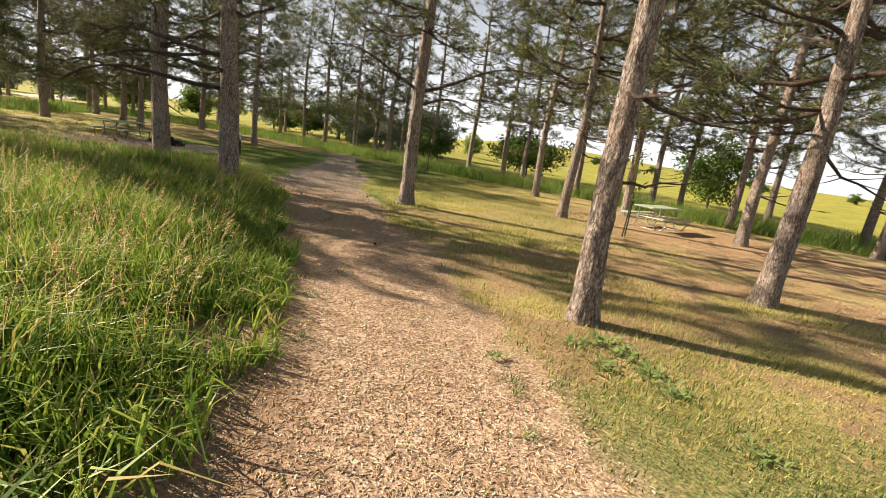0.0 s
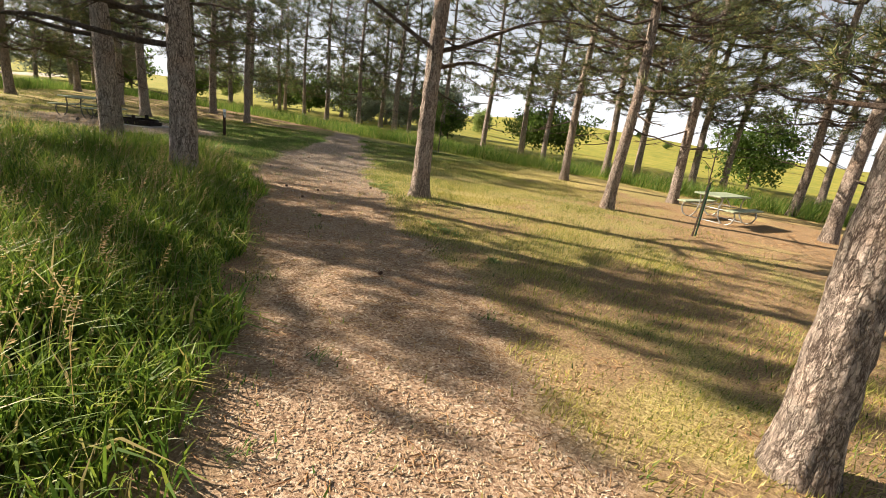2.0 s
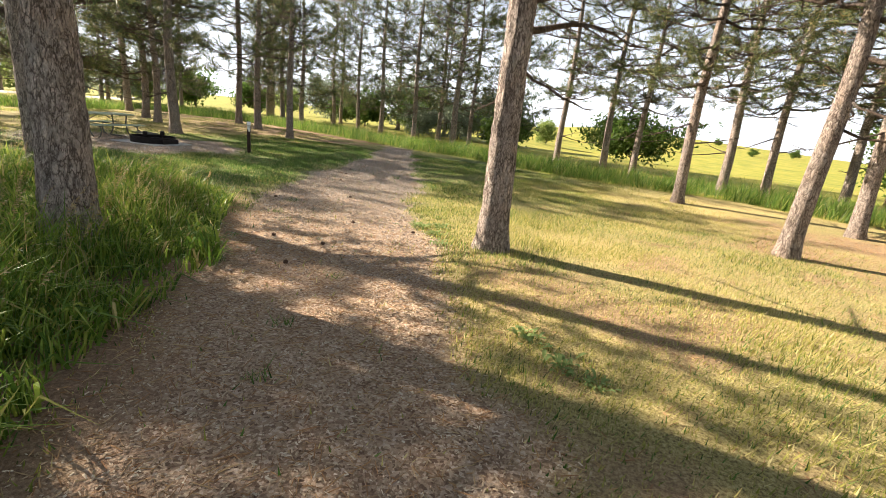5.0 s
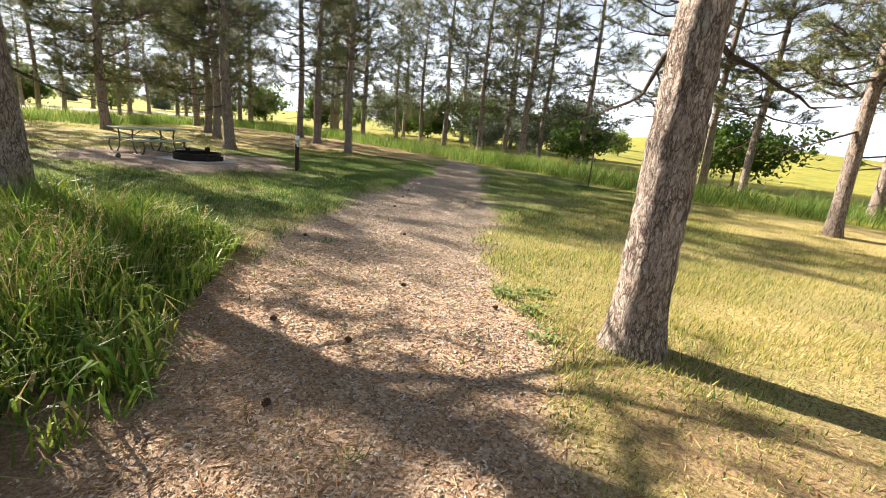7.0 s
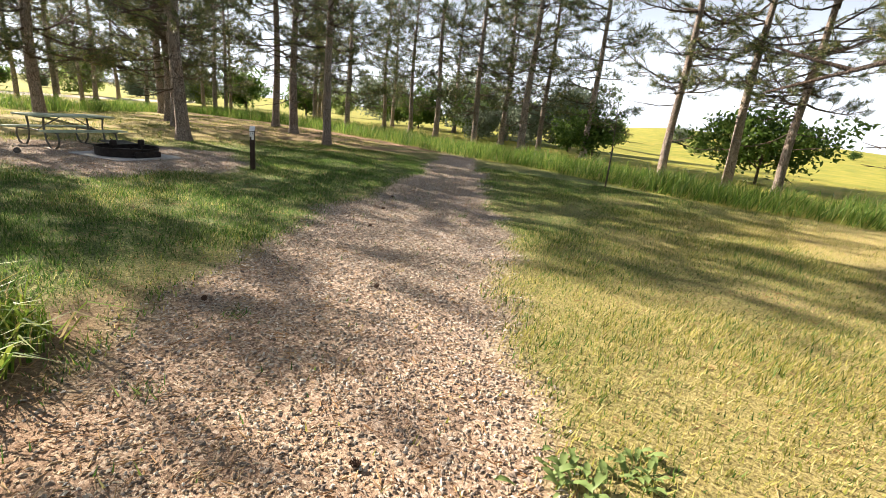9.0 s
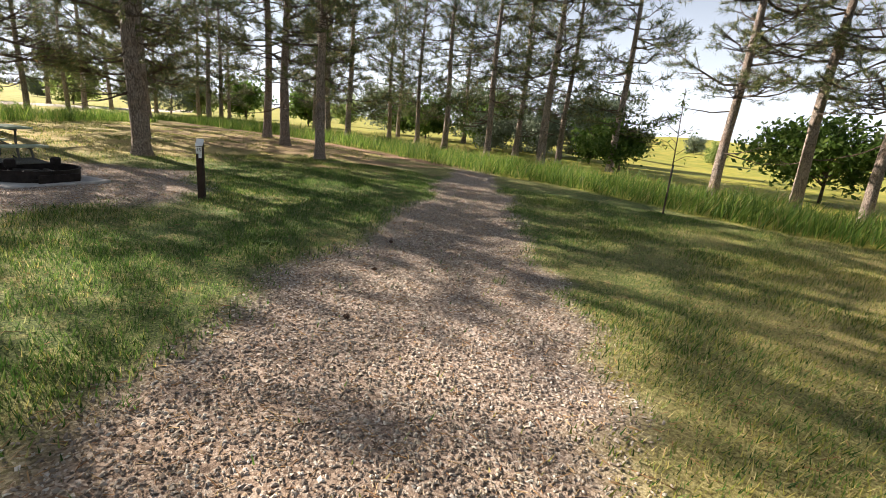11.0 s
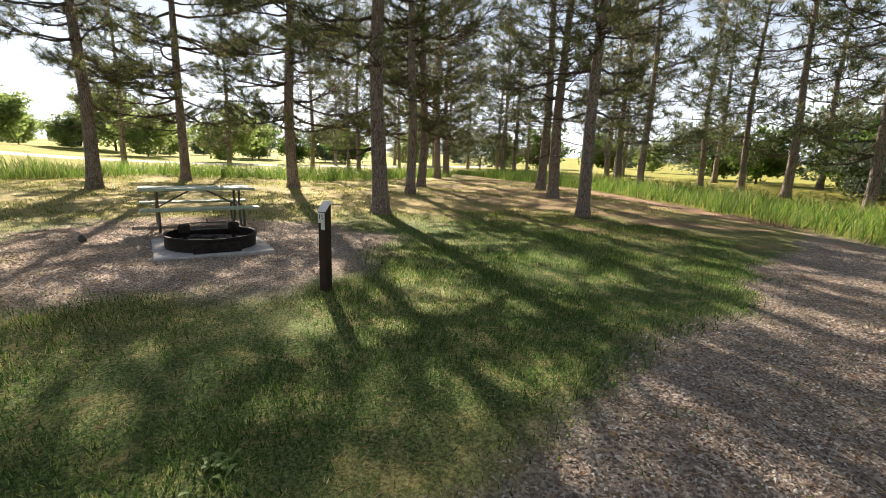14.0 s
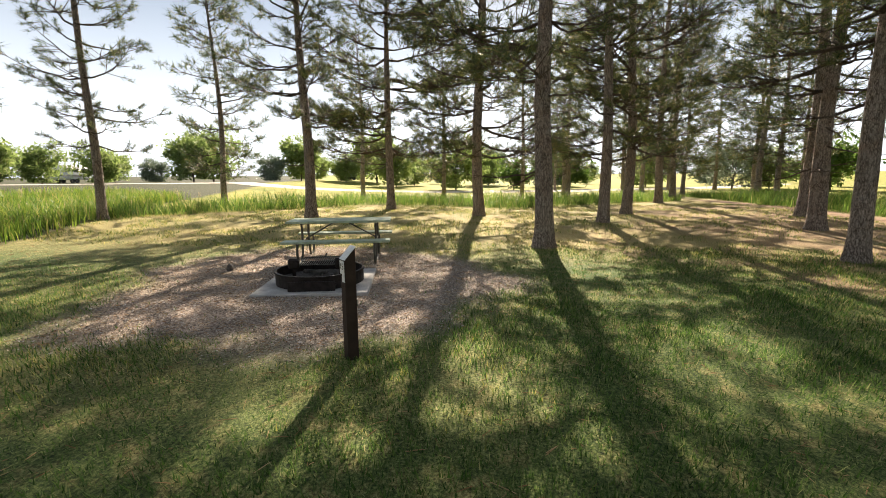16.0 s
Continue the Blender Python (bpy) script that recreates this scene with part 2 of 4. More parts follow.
def land(x, y):
    x, y = np.asarray(x, float), np.asarray(y, float)
    z = -0.6 * (1 - np.exp(-np.clip(y, -6, 60) / 9)) + 0.16 * step(-20, -28, x) * step(-50, -34, x)
    d = np.hypot(x + 5, y - 15)
    az = np.degrees(np.arctan2(-(x + 5), y - 15))
    east = step(24, 8, az) * step(-150, -90, az)
    z = z - 1.2 * step(34, 60, d) * east
    crest = 5.2 + 1.3 * np.sin(radians(1) * az * 7 + 0.7) - 1.6 * step(-2, -35, az)
    z = z + east * crest * step(60, 230, d) - 2.0 * step(250, 500, d) * east
    z = z + (1 - east) * (1.5 * step(90, 300, d) - 1.0 * step(300, 900, d))
    z = z + 0.05 * (vnoise(x, y, 3.1, 2) - 0.5) + 0.02 * (vnoise(x, y, 0.8, 3) - 0.5)
    return z + 0.5 * (vnoise(x, y, 45, 5) - 0.5) * step(45, 110, d)


def path_mask(x, y):
    w = 0.5 * (vnoise(x, y, 0.55, 7) - 0.5) + 0.5 * (vnoise(x, y, 1.7, 8) - 0.5)
    inside = np.minimum(x - lerp_table(y, PATH_L), lerp_table(y, PATH_R) - x)
    return step(-0.22, 0.22, inside + w) * step(29.6, 27.6, y + w)


def pad_mask(x, y):
    """The worn pad round the fire ring."""
    w = 1.2 * (vnoise(x, y, 1.1, 9) - 0.5) + 0.7 * (vnoise(x, y, 0.4, 10) - 0.5)
    return step(-0.12, 0.18, 1 - np.hypot((x + 18.1) / 3.1, (y - 15.3) / 2.9) + 0.25 * w)


def dirt_mask(x, y):
    """The needle litter under the pines."""
    w = 1.2 * (vnoise(x, y, 1.1, 9) - 0.5) + 0.7 * (vnoise(x, y, 0.4, 10) - 0.5)
    trail = step(0.9, 0.3, np.abs(y - (29.3 - 0.004 * (x + 26) ** 2)) + 0.3 * w) * step(-17, -19, x) * step(-42, -38, x)
    litter = step(-0.3, 0.5, 1 - np.hypot((x + 25.5) / 7.5, (y - 25.8) / 3.6) + w) * 0.75
    east = step(-0.2, 0.6, 1 - np.hypot((x - 4.2) / 6.2, (y - 16.0) / 5.5) + w) * 0.8
    right = x - lerp_table(y, PATH_R)
    patches = step(0.38, 0.58, 0.6 * vnoise(x, y, 1.3, 14) + 0.4 * vnoise(x, y, 0.35, 15)) * step(-0.2, 0.6, right) * np.maximum(step(13, 10, y), step(-2, 1, x) * step(23, 17, y)) * 0.8
    verge = step(0.75, 0.15, np.abs(x - lerp_table(y, PATH_L) + 0.1) + 0.4 * w) * step(12.5, 11, y)
    return np.clip(np.maximum.reduce([trail, litter, east, patches, verge]), 0, 1)


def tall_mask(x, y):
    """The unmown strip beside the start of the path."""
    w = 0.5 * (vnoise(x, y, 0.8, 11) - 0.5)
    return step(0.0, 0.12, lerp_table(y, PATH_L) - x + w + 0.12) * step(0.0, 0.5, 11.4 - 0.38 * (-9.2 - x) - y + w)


def band_mask(x, y):
    w = 0.7 * (vnoise(x, y, 1.2, 12) - 0.5)
    north = y - lerp_table(x, BAND_IN) + w
    west = lerp_table(y, WEST_IN) - x + w
    gap = step(1.3, 0.8, np.abs(y - 28.5)) * step(-36.5, -37.5, x)
    return np.maximum(step(0, 0.4, north), step(0, 0.4, west)) * (1 - gap)


# ---- mesh tools ----
def tri_mesh(name, verts, tris, smooth=False):
    me = bpy.data.meshes.new(name)
    verts, tris = np.asarray(verts, np.float32), np.asarray(tris, np.int32)
    me.vertices.add(len(verts))
    me.vertices.foreach_set("co", verts.ravel())
    me.loops.add(tris.size)
    me.loops.foreach_set("vertex_index", tris.ravel())
    me.polygons.add(len(tris))
    me.polygons.foreach_set("loop_start", np.arange(0, tris.size, 3, dtype=np.int32))
    me.polygons.foreach_set("use_smooth", np.full(len(tris), smooth))
    me.update(calc_edges=True)
    return me


class Soup:
    """Gathers triangles for one mesh."""

    def __init__(self):
        self.v, self.f, self.n = [], [], 0

    def add(self, v, f):
        self.v.append(np.asarray(v, float).reshape(-1, 3))
        self.f.append(np.asarray(f, int).reshape(-1, 3) + self.n)
        self.n += len(self.v[-1])

    def tube(self, pts, radii, sides=5, caps=True):
        pts, radii = np.asarray(pts, float), np.asarray(radii, float)
        t = np.gradient(pts, axis=0)
        t /= np.linalg.norm(t, axis=1)[:, None] + 1e-9
        ref = np.array([0, 0, 1.0]) if abs(t[0, 2]) < 0.8 else np.array([1.0, 0, 0])
        a = np.cross(t, ref)
        a /= np.linalg.norm(a, axis=1)[:, None] + 1e-9
        b = np.cross(t, a)
        ang = np.linspace(0, 2 * math.pi, sides, endpoint=False)
        ring = (a[:, None] * np.cos(ang)[None, :, None] + b[:, None] * np.sin(ang)[None, :, None]) * radii[:, None, None] + pts[:, None]
        i = np.arange(len(pts) - 1)[:, None] * sides
        j = np.arange(sides)[None]
        k = (j + 1) % sides
        f = np.concatenate([np.stack([i + j, i + k, i + sides + k], -1).reshape(-1, 3), np.stack([i + j, i + sides + k, i + sides + j], -1).reshape(-1, 3)])
        n = len(pts) * sides
        if not caps:
            return self.add(ring.reshape(-1, 3), f)
        caps = [(n, c, (c + 1) % sides) for c in range(sides)] + [(n + 1, n - sides + (c + 1) % sides, n - sides + c) for c in range(sides)]
        self.add(np.concatenate([ring.reshape(-1, 3), pts[:1], pts[-1:]]), np.concatenate([f, caps]))

    def mesh(self, name, smooth=True):
        return tri_mesh(name, np.concatenate(self.v), np.concatenate(self.f), smooth)


def link(name, me, mat, parent=None, label=""):
    me.materials.append(mat)
    ob = new(name, me)
    if parent:
        ob.parent = parent
    return tagged(ob, label)


def part(name, bm, mat, parent, label="", smooth=False):
    me = bpy.data.meshes.new(name)
    bm.normal_update()
    bm.to_mesh(me)
    bm.free()
    for p in me.polygons:
        p.use_smooth = smooth
    return link(name, me, mat, parent, label)


def box_bm(sx, sy, sz, at=(0, 0, 0), bevel=0.006, turn=None):
    bm = bmesh.new()
    bmesh.ops.create_cube(bm, size=1)
    bmesh.ops.scale(bm, vec=(sx, sy, sz), verts=bm.verts)
    if bevel:
        bmesh.ops.bevel(bm, geom=bm.edges[:], offset=bevel, segments=1, affect="EDGES")
    if turn:
        bmesh.ops.transform(bm, matrix=turn, verts=bm.verts)
    bmesh.ops.translate(bm, vec=at, verts=bm.verts)
    return bm


def tube_part(name, pts, r, mat, parent, label="", sides=8):
    s = Soup()
    s.tube(pts, np.full(len(pts), r), sides)
    return link(name, s.mesh(name), mat, parent, label)


def thing(name, at, turn=0.0, label="", category="", group=""):
    ob = new(name)
    ob.empty_display_size = 0.2
    ob.matrix_basis = pose(at[0], at[1], at[2], 0, 0, turn)
    return tagged(ob, label, category, group)


def ground_at(x, y):
    return float(land(x, y))


# ---- ground ----
def axis(lo, hi, fine, far):
    mid = np.arange(lo, hi + fine / 2, fine)
    grow = [fine]
    while sum(grow) < far:
        grow.append(grow[-1] * 1.13)
    out = np.cumsum(grow)
    return np.concatenate([(lo - out)[::-1], mid, hi + out])


gx, gy = axis(-36, 12, 0.2, 2600), axis(-5, 34, 0.2, 2600)
X, Y = np.meshgrid(gx, gy)
X, Y = X.ravel(), Y.ravel()
cols = len(gx)
a = (np.arange(len(gy) - 1)[:, None] * cols + np.arange(cols - 1)[None]).ravel()
tris = np.concatenate([np.stack([a, a + 1, a + cols + 1], -1), np.stack([a, a + cols + 1, a + cols], -1)])
PM, DM = np.maximum(path_mask(X, Y), pad_mask(X, Y)), dirt_mask(X, Y)
Z = land(X, Y) - 0.025 * path_mask(X, Y)
ground_mesh = tri_mesh("ground", np.stack([X, Y, Z], -1), tris, True)
dryness = np.clip(step(-11, -3.5, X) * step(2.5, 5, Y) * 0.75 + 0.5 * (vnoise(X, Y, 1.6, 4) - 0.4) + 0.75 * step(-18.5, -22.5, X) * step(31, 28, Y), 0, 1)
wild = np.maximum(band_mask(X, Y), np.maximum(step(40, 60, np.hypot(X + 10, Y - 14)), 0))
for key, val in (("path", PM), ("gravel", np.maximum(step(9, 16, Y), pad_mask(X, Y) * 0.7)), ("litter", DM), ("dry", dryness), ("wild", wild), ("shade_tint", tall_mask(X, Y))):
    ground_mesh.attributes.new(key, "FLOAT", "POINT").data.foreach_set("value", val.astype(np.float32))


def ground_material():
    m, nt, b = material("ground", 0.95)
    v = coords(nt)
    at = {}
    for key in ("path", "gravel", "litter", "dry", "wild", "shade_tint"):
        n = nt.nodes.new("ShaderNodeAttribute")
        n.attribute_name = key
        at[key] = n.outputs["Fac"]
    fine, mid, big = noise_of(nt, v, 45, 6, 0.75), noise_of(nt, v, 5, 5, 0.65), noise_of(nt, v, 0.35, 4)
    green = ramp(nt, fine, [(0.36, (0.02, 0.032, 0.012)), (0.5, (0.085, 0.125, 0.03)), (0.64, (0.23, 0.26, 0.09))])
    tan = ramp(nt, fine, [(0.36, (0.14, 0.1, 0.045)), (0.5, (0.42, 0.34, 0.13)), (0.64, (0.64, 0.54, 0.27))])
    lawn = mix(nt, at["dry"], green, tan)
    lawn = mix(nt, ramp(nt, mid, [(0.5, (0, 0, 0)), (0.7, (0.6, 0.6, 0.6))]), lawn, tan)
    chips = node(nt, "ShaderNodeTexVoronoi", Scale=60.0)
    nt.links.new(v, chips.inputs["Vector"])
    hue = nt.nodes.new("ShaderNodeSeparateColor")
    nt.links.new(chips.outputs["Color"], hue.inputs[0])
    path = ramp(nt, hue.outputs[0], [(0, (0.24, 0.16, 0.105)), (0.35, (0.44, 0.315, 0.21)), (0.75, (0.6, 0.46, 0.32)), (1, (0.74, 0.62, 0.48))])
    path = mix(nt, 0.6, path, ramp(nt, mid, [(0.35, (0.55, 0.45, 0.4)), (0.65, (1, 1, 1))]), "MULTIPLY")
    path = mix(nt, 0.5, path, ramp(nt, fine, [(0.3, (0.4, 0.36, 0.33)), (0.65, (1.1, 1.1, 1.1))]), "MULTIPLY")
    grey = ramp(nt, hue.outputs[0], [(0, (0.14, 0.11, 0.09)), (0.35, (0.28, 0.225, 0.185)), (0.75, (0.42, 0.35, 0.29)), (1, (0.6, 0.54, 0.48))])
    grey = mix(nt, 0.5, grey, ramp(nt, fine, [(0.3, (0.5, 0.47, 0.44)), (0.65, (1.1, 1.1, 1.1))]), "MULTIPLY")
    part_grey = nt.nodes.new("ShaderNodeMath")
    part_grey.operation = "MULTIPLY"
    part_grey.inputs[1].default_value = 0.85
    nt.links.new(at["gravel"], part_grey.inputs[0])
    path = mix(nt, part_grey.outputs[0], path, grey)
    red = ramp(nt, fine, [(0.3, (0.12, 0.075, 0.048)), (0.5, (0.28, 0.18, 0.11)), (0.7, (0.45, 0.32, 0.21))])
    far = ramp(nt, big, [(0.3, (0.17, 0.2, 0.033)), (0.5, (0.27, 0.265, 0.042)), (0.7, (0.36, 0.31, 0.065))])
    far = mix(nt, 0.5, far, ramp(nt, mid, [(0.3, (0.6, 0.62, 0.5)), (0.7, (1.1, 1.1, 1.0))]), "MULTIPLY")
    col = mix(nt, at["wild"], lawn, far)
    # shade under the tall blades, put into the ground colour
    col = mix(nt, at["shade_tint"], col, (0.05, 0.055, 0.025))
    col = mix(nt, at["path"], col, path)
    col = mix(nt, at["litter"], col, red)
    nt.links.new(col, b.inputs["Base Color"])
    bump(nt, b, fine, 0.8, 0.03)
    return m


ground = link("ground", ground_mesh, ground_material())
tagged(ground, "rolling grassy ground with a worn woodchip path and dry lawn", "ground", kind="structure")


# ---- grass ----
rng = np.random.default_rng(4)


def blades(name, xy, height, width, lean, mat, label, base_z=None, wind=(0.5, 0.0), three=True):
    n = len(xy)
    x, y = xy[:, 0], xy[:, 1]
    z = (land(x, y) if base_z is None else base_z) - 0.015
    turn = rng.uniform(0, 2 * math.pi, n)
    side = np.stack([np.cos(turn), np.sin(turn), np.zeros(n)], -1) * (width * rng.uniform(0.6, 1.3, n) / 2)[:, None]
    way = rng.uniform(0, 2 * math.pi, n)
    push = np.stack([np.cos(way) * lean + wind[0] * lean, np.sin(way) * lean + wind[1] * lean, np.zeros(n)], -1) * (height * rng.uniform(0.3, 1.2, n))[:, None]
    root = np.stack([x, y, z], -1)
    up = np.zeros((n, 3))
    up[:, 2] = height
    if not three:
        v = np.stack([root - side, root + side, root + up + push], 1)
        f = np.arange(3 * n).reshape(n, 3)
    else:
        mid = root + up * 0.6 + push * 0.35
        up[:, 2] *= np.clip(1 - 0.35 * np.linalg.norm(push, axis=1) / height, 0.5, 1)
        v = np.stack([root - side, root + side, mid - side * 0.8, mid + side * 0.8, root + up + push], 1)
        b5 = np.arange(n)[:, None] * 5
        f = np.concatenate([b5 + [0, 1, 2], b5 + [1, 3, 2], b5 + [2, 3, 4]])
    ob = link(name, tri_mesh(name, v.reshape(-1, 3), f), mat)
    return tagged(ob, label, "grass", kind="stuff")


def scatter(n, x0, x1, y0, y1, weight):
    p = np.stack([rng.uniform(x0, x1, n), rng.uniform(y0, y1, n)], -1)
    return p[rng.uniform(0, 1, n) < weight(p[:, 0], p[:, 1])]


def tuft(p, spread, each):
    q = np.repeat(p, each, axis=0)
    return q + rng.normal(0, spread, q.shape)


near = scatter(30000, -12, 2, -3, 12.5, lambda x, y: tall_mask(x, y) * (0.25 + 0.75 * step(0.22, 0.45, vnoise(x, y, 0.5, 22))) * (0.25 + 0.75 * step(9, 2, lerp_table(y, PATH_L) - x)))
near = tuft(near, 0.05, 7)
near = near[tall_mask(near[:, 0], near[:, 1]) > 0.15]
hgt = (0.22 + 0.42 * step(0.1, 1.3, lerp_table(near[:, 1], PATH_L) - near[:, 0])) * rng.uniform(0.55, 1.15, len(near)) * (0.75 + 0.5 * vnoise(near[:, 0], near[:, 1], 0.9, 21))
blades("tall_grass", near, hgt, 0.0135, 0.6, TALL, "tall green unmown grass beside the woodchip path")
broad = tuft(near[rng.uniform(0, 1, len(near)) < 0.16], 0.07, 2)
broad = broad[tall_mask(broad[:, 0], broad[:, 1]) > 0.15]
blades("tall_grass", broad, rng.uniform(0.16, 0.42, len(broad)) * (0.7 + 0.6 * vnoise(broad[:, 0], broad[:, 1], 0.7, 23)), 0.022, 1.0, TALL, "broad arching grass leaves among the unmown verge")
back = scatter(60000, -32, -8, -2, 12, lambda x, y: tall_mask(x, y) * step(-11, -13, x))
blades("tall_grass", back, rng.uniform(0.3, 0.65, len(back)), 0.02, 0.4, TALL, "tall green unmown grass behind the path verge")
edge = scatter(250000, -46, 14, -2, 38, lambda x, y: band_mask(x, y) * step(6, 4.5, np.maximum(np.minimum(y - lerp_table(x, BAND_IN), 9), np.minimum(lerp_table(y, WEST_IN) - x, 9)) * 1.0))
blades("meadow_grass", edge, rng.uniform(0.3, 0.85, len(edge)) * (0.45 + 0.95 * vnoise(edge[:, 0], edge[:, 1], 0.8, 36)), 0.02, 0.85, BAND, "bright green knee-high meadow grass along the lawn")


def lawn_weight(x, y):
    return (1 - path_mask(x, y) * 0.99) * (1 - pad_mask(x, y) * 0.98) * (1 - dirt_mask(x, y) * 0.65) * (1 - tall_mask(x, y)) * (1 - band_mask(x, y)) * np.clip(0.25 + 1.1 * vnoise(x, y, 0.7, 31), 0, 1)


def dry_at(x, y):
    return np.clip(step(-11, -3.5, x) * step(2.5, 5, y) * 0.8 + 0.5 * (vnoise(x, y, 1.6, 4) - 0.4), 0, 1)


turf = scatter(1700000, -22, 8, -1, 25, lambda x, y: lawn_weight(x, y) * step(13, 5, np.abs(x - lerp_table(y, PATH_L) - 1)))
pick = rng.uniform(0, 1, len(turf)) < dry_at(turf[:, 0], turf[:, 1])
for key, sel, mat, text in (("lawn_grass", ~pick, LAWN, "short mown green lawn grass with bare patches"), ("dry_grass", pick, DRY, "short sun-bleached yellow lawn grass")):
    p = turf[sel]
    blades(key, p, rng.uniform(0.022, 0.075, len(p)) * (0.6 + 0.9 * vnoise(p[:, 0], p[:, 1], 0.9, 33)), 0.0115, 0.5, mat, text, three=False)


rough = tuft(scatter(42000, -35, -20.5, 4, 29, lambda x, y: lawn_weight(x, y) * step(0.3, 0.6, vnoise(x, y, 0.6, 34))), 0.05, 3)
straw_pick = rng.uniform(0, 1, len(rough)) < 0.62
for sel, mat, text in ((straw_pick, DRY, "dry straw-coloured grass under the far pines"), (~straw_pick, LAWN, "thin green grass under the far pines")):
    p = rough[sel]
    blades("lawn_grass", p, rng.uniform(0.03, 0.1, len(p)), 0.02, 0.6, mat, text, three=False)

spots = scatter(1500, -14, 2, 0, 20, lambda x, y: path_mask(x, y) * step(0.5, 0.7, vnoise(x, y, 0.9, 37)) * (0.25 + 0.75 * step(9, 4, y)))
sprigs = tuft(spots, 0.045, 26)
blades("path_grass", sprigs, rng.uniform(0.03, 0.12, len(sprigs)), 0.008, 0.8, LAWN, "small green grass sprigs growing through the path", three=False)


# ---- litter on the path ----
def flakes(name, p, size, thick, mat, label, slim=0.4):
    n = len(p)
    t = rng.uniform(0, 2 * math.pi, n)
    l, w = size * rng.uniform(0.3, 1.0, n) ** 1.6 * 1.5, size * slim * rng.uniform(0.4, 1.3, n)
    d = np.stack([np.cos(t), np.sin(t), rng.normal(0, 0.25, n)], -1) * (l / 2)[:, None]
    s = np.stack([-np.sin(t), np.cos(t), rng.normal(0, 0.25, n)], -1) * (w / 2)[:, None]
    c = np.stack([p[:, 0], p[:, 1], land(p[:, 0], p[:, 1]) - 0.025 * path_mask(p[:, 0], p[:, 1]) + thick * 0.6], -1)
    up = np.zeros((n, 3))
    up[:, 2] = thick
    v = np.stack([c - d - s * 0.6, c + d - s, c + d * 0.8 + s, c - d + s, c + up + d * 0.1], 1)
    b5 = np.arange(n)[:, None] * 5
    f = np.concatenate([b5 + [0, 1, 4], b5 + [1, 2, 4], b5 + [2, 3, 4], b5 + [3, 0, 4]])
    return tagged(link(name, tri_mesh(name, v.reshape(-1, 3), f), mat), label, "litter", kind="stuff")


wood = scatter(1050000, -21.5, 3, -0.5, 26, lambda x, y: np.maximum(path_mask(x, y) * (0.1 + 0.9 * step(16, 8, y)), 0.15 * pad_mask(x, y)))
flakes("wood_chips", wood, 0.024, 0.0045, CHIP, "pale brown wood chips and gravel on the path")
stones = scatter(420000, -21.5, -3, 7, 27, lambda x, y: np.maximum(path_mask(x, y) * step(8, 15, y), 0.5 * pad_mask(x, y)))
flakes("gravel", stones, 0.024, 0.008, STONE, "small grey and tan gravel stones on the path", 0.75)
straw = scatter(250000, -24, 8, 0, 24, lambda x, y: np.clip(dirt_mask(x, y) * 0.45 + (0.3 + 0.6 * step(4, 6, y) * step(12, 10, y)) * path_mask(x, y) + 0.3 * pad_mask(x, y) + 0.08, 0, 1) * (1 - tall_mask(x, y)))
flakes("fallen_needles", straw, 0.11, 0.005, STRAW, "fallen rust-brown pine needles and twigs", 0.045)


# ---- pines ----
def bend(z, seed):
    return 0.10 * math.sin(z * 0.45 + seed * 1.7) * min(1, z / 3), 0.10 * math.sin(z * 0.38 + seed * 2.9 + 1) * min(1, z / 3)


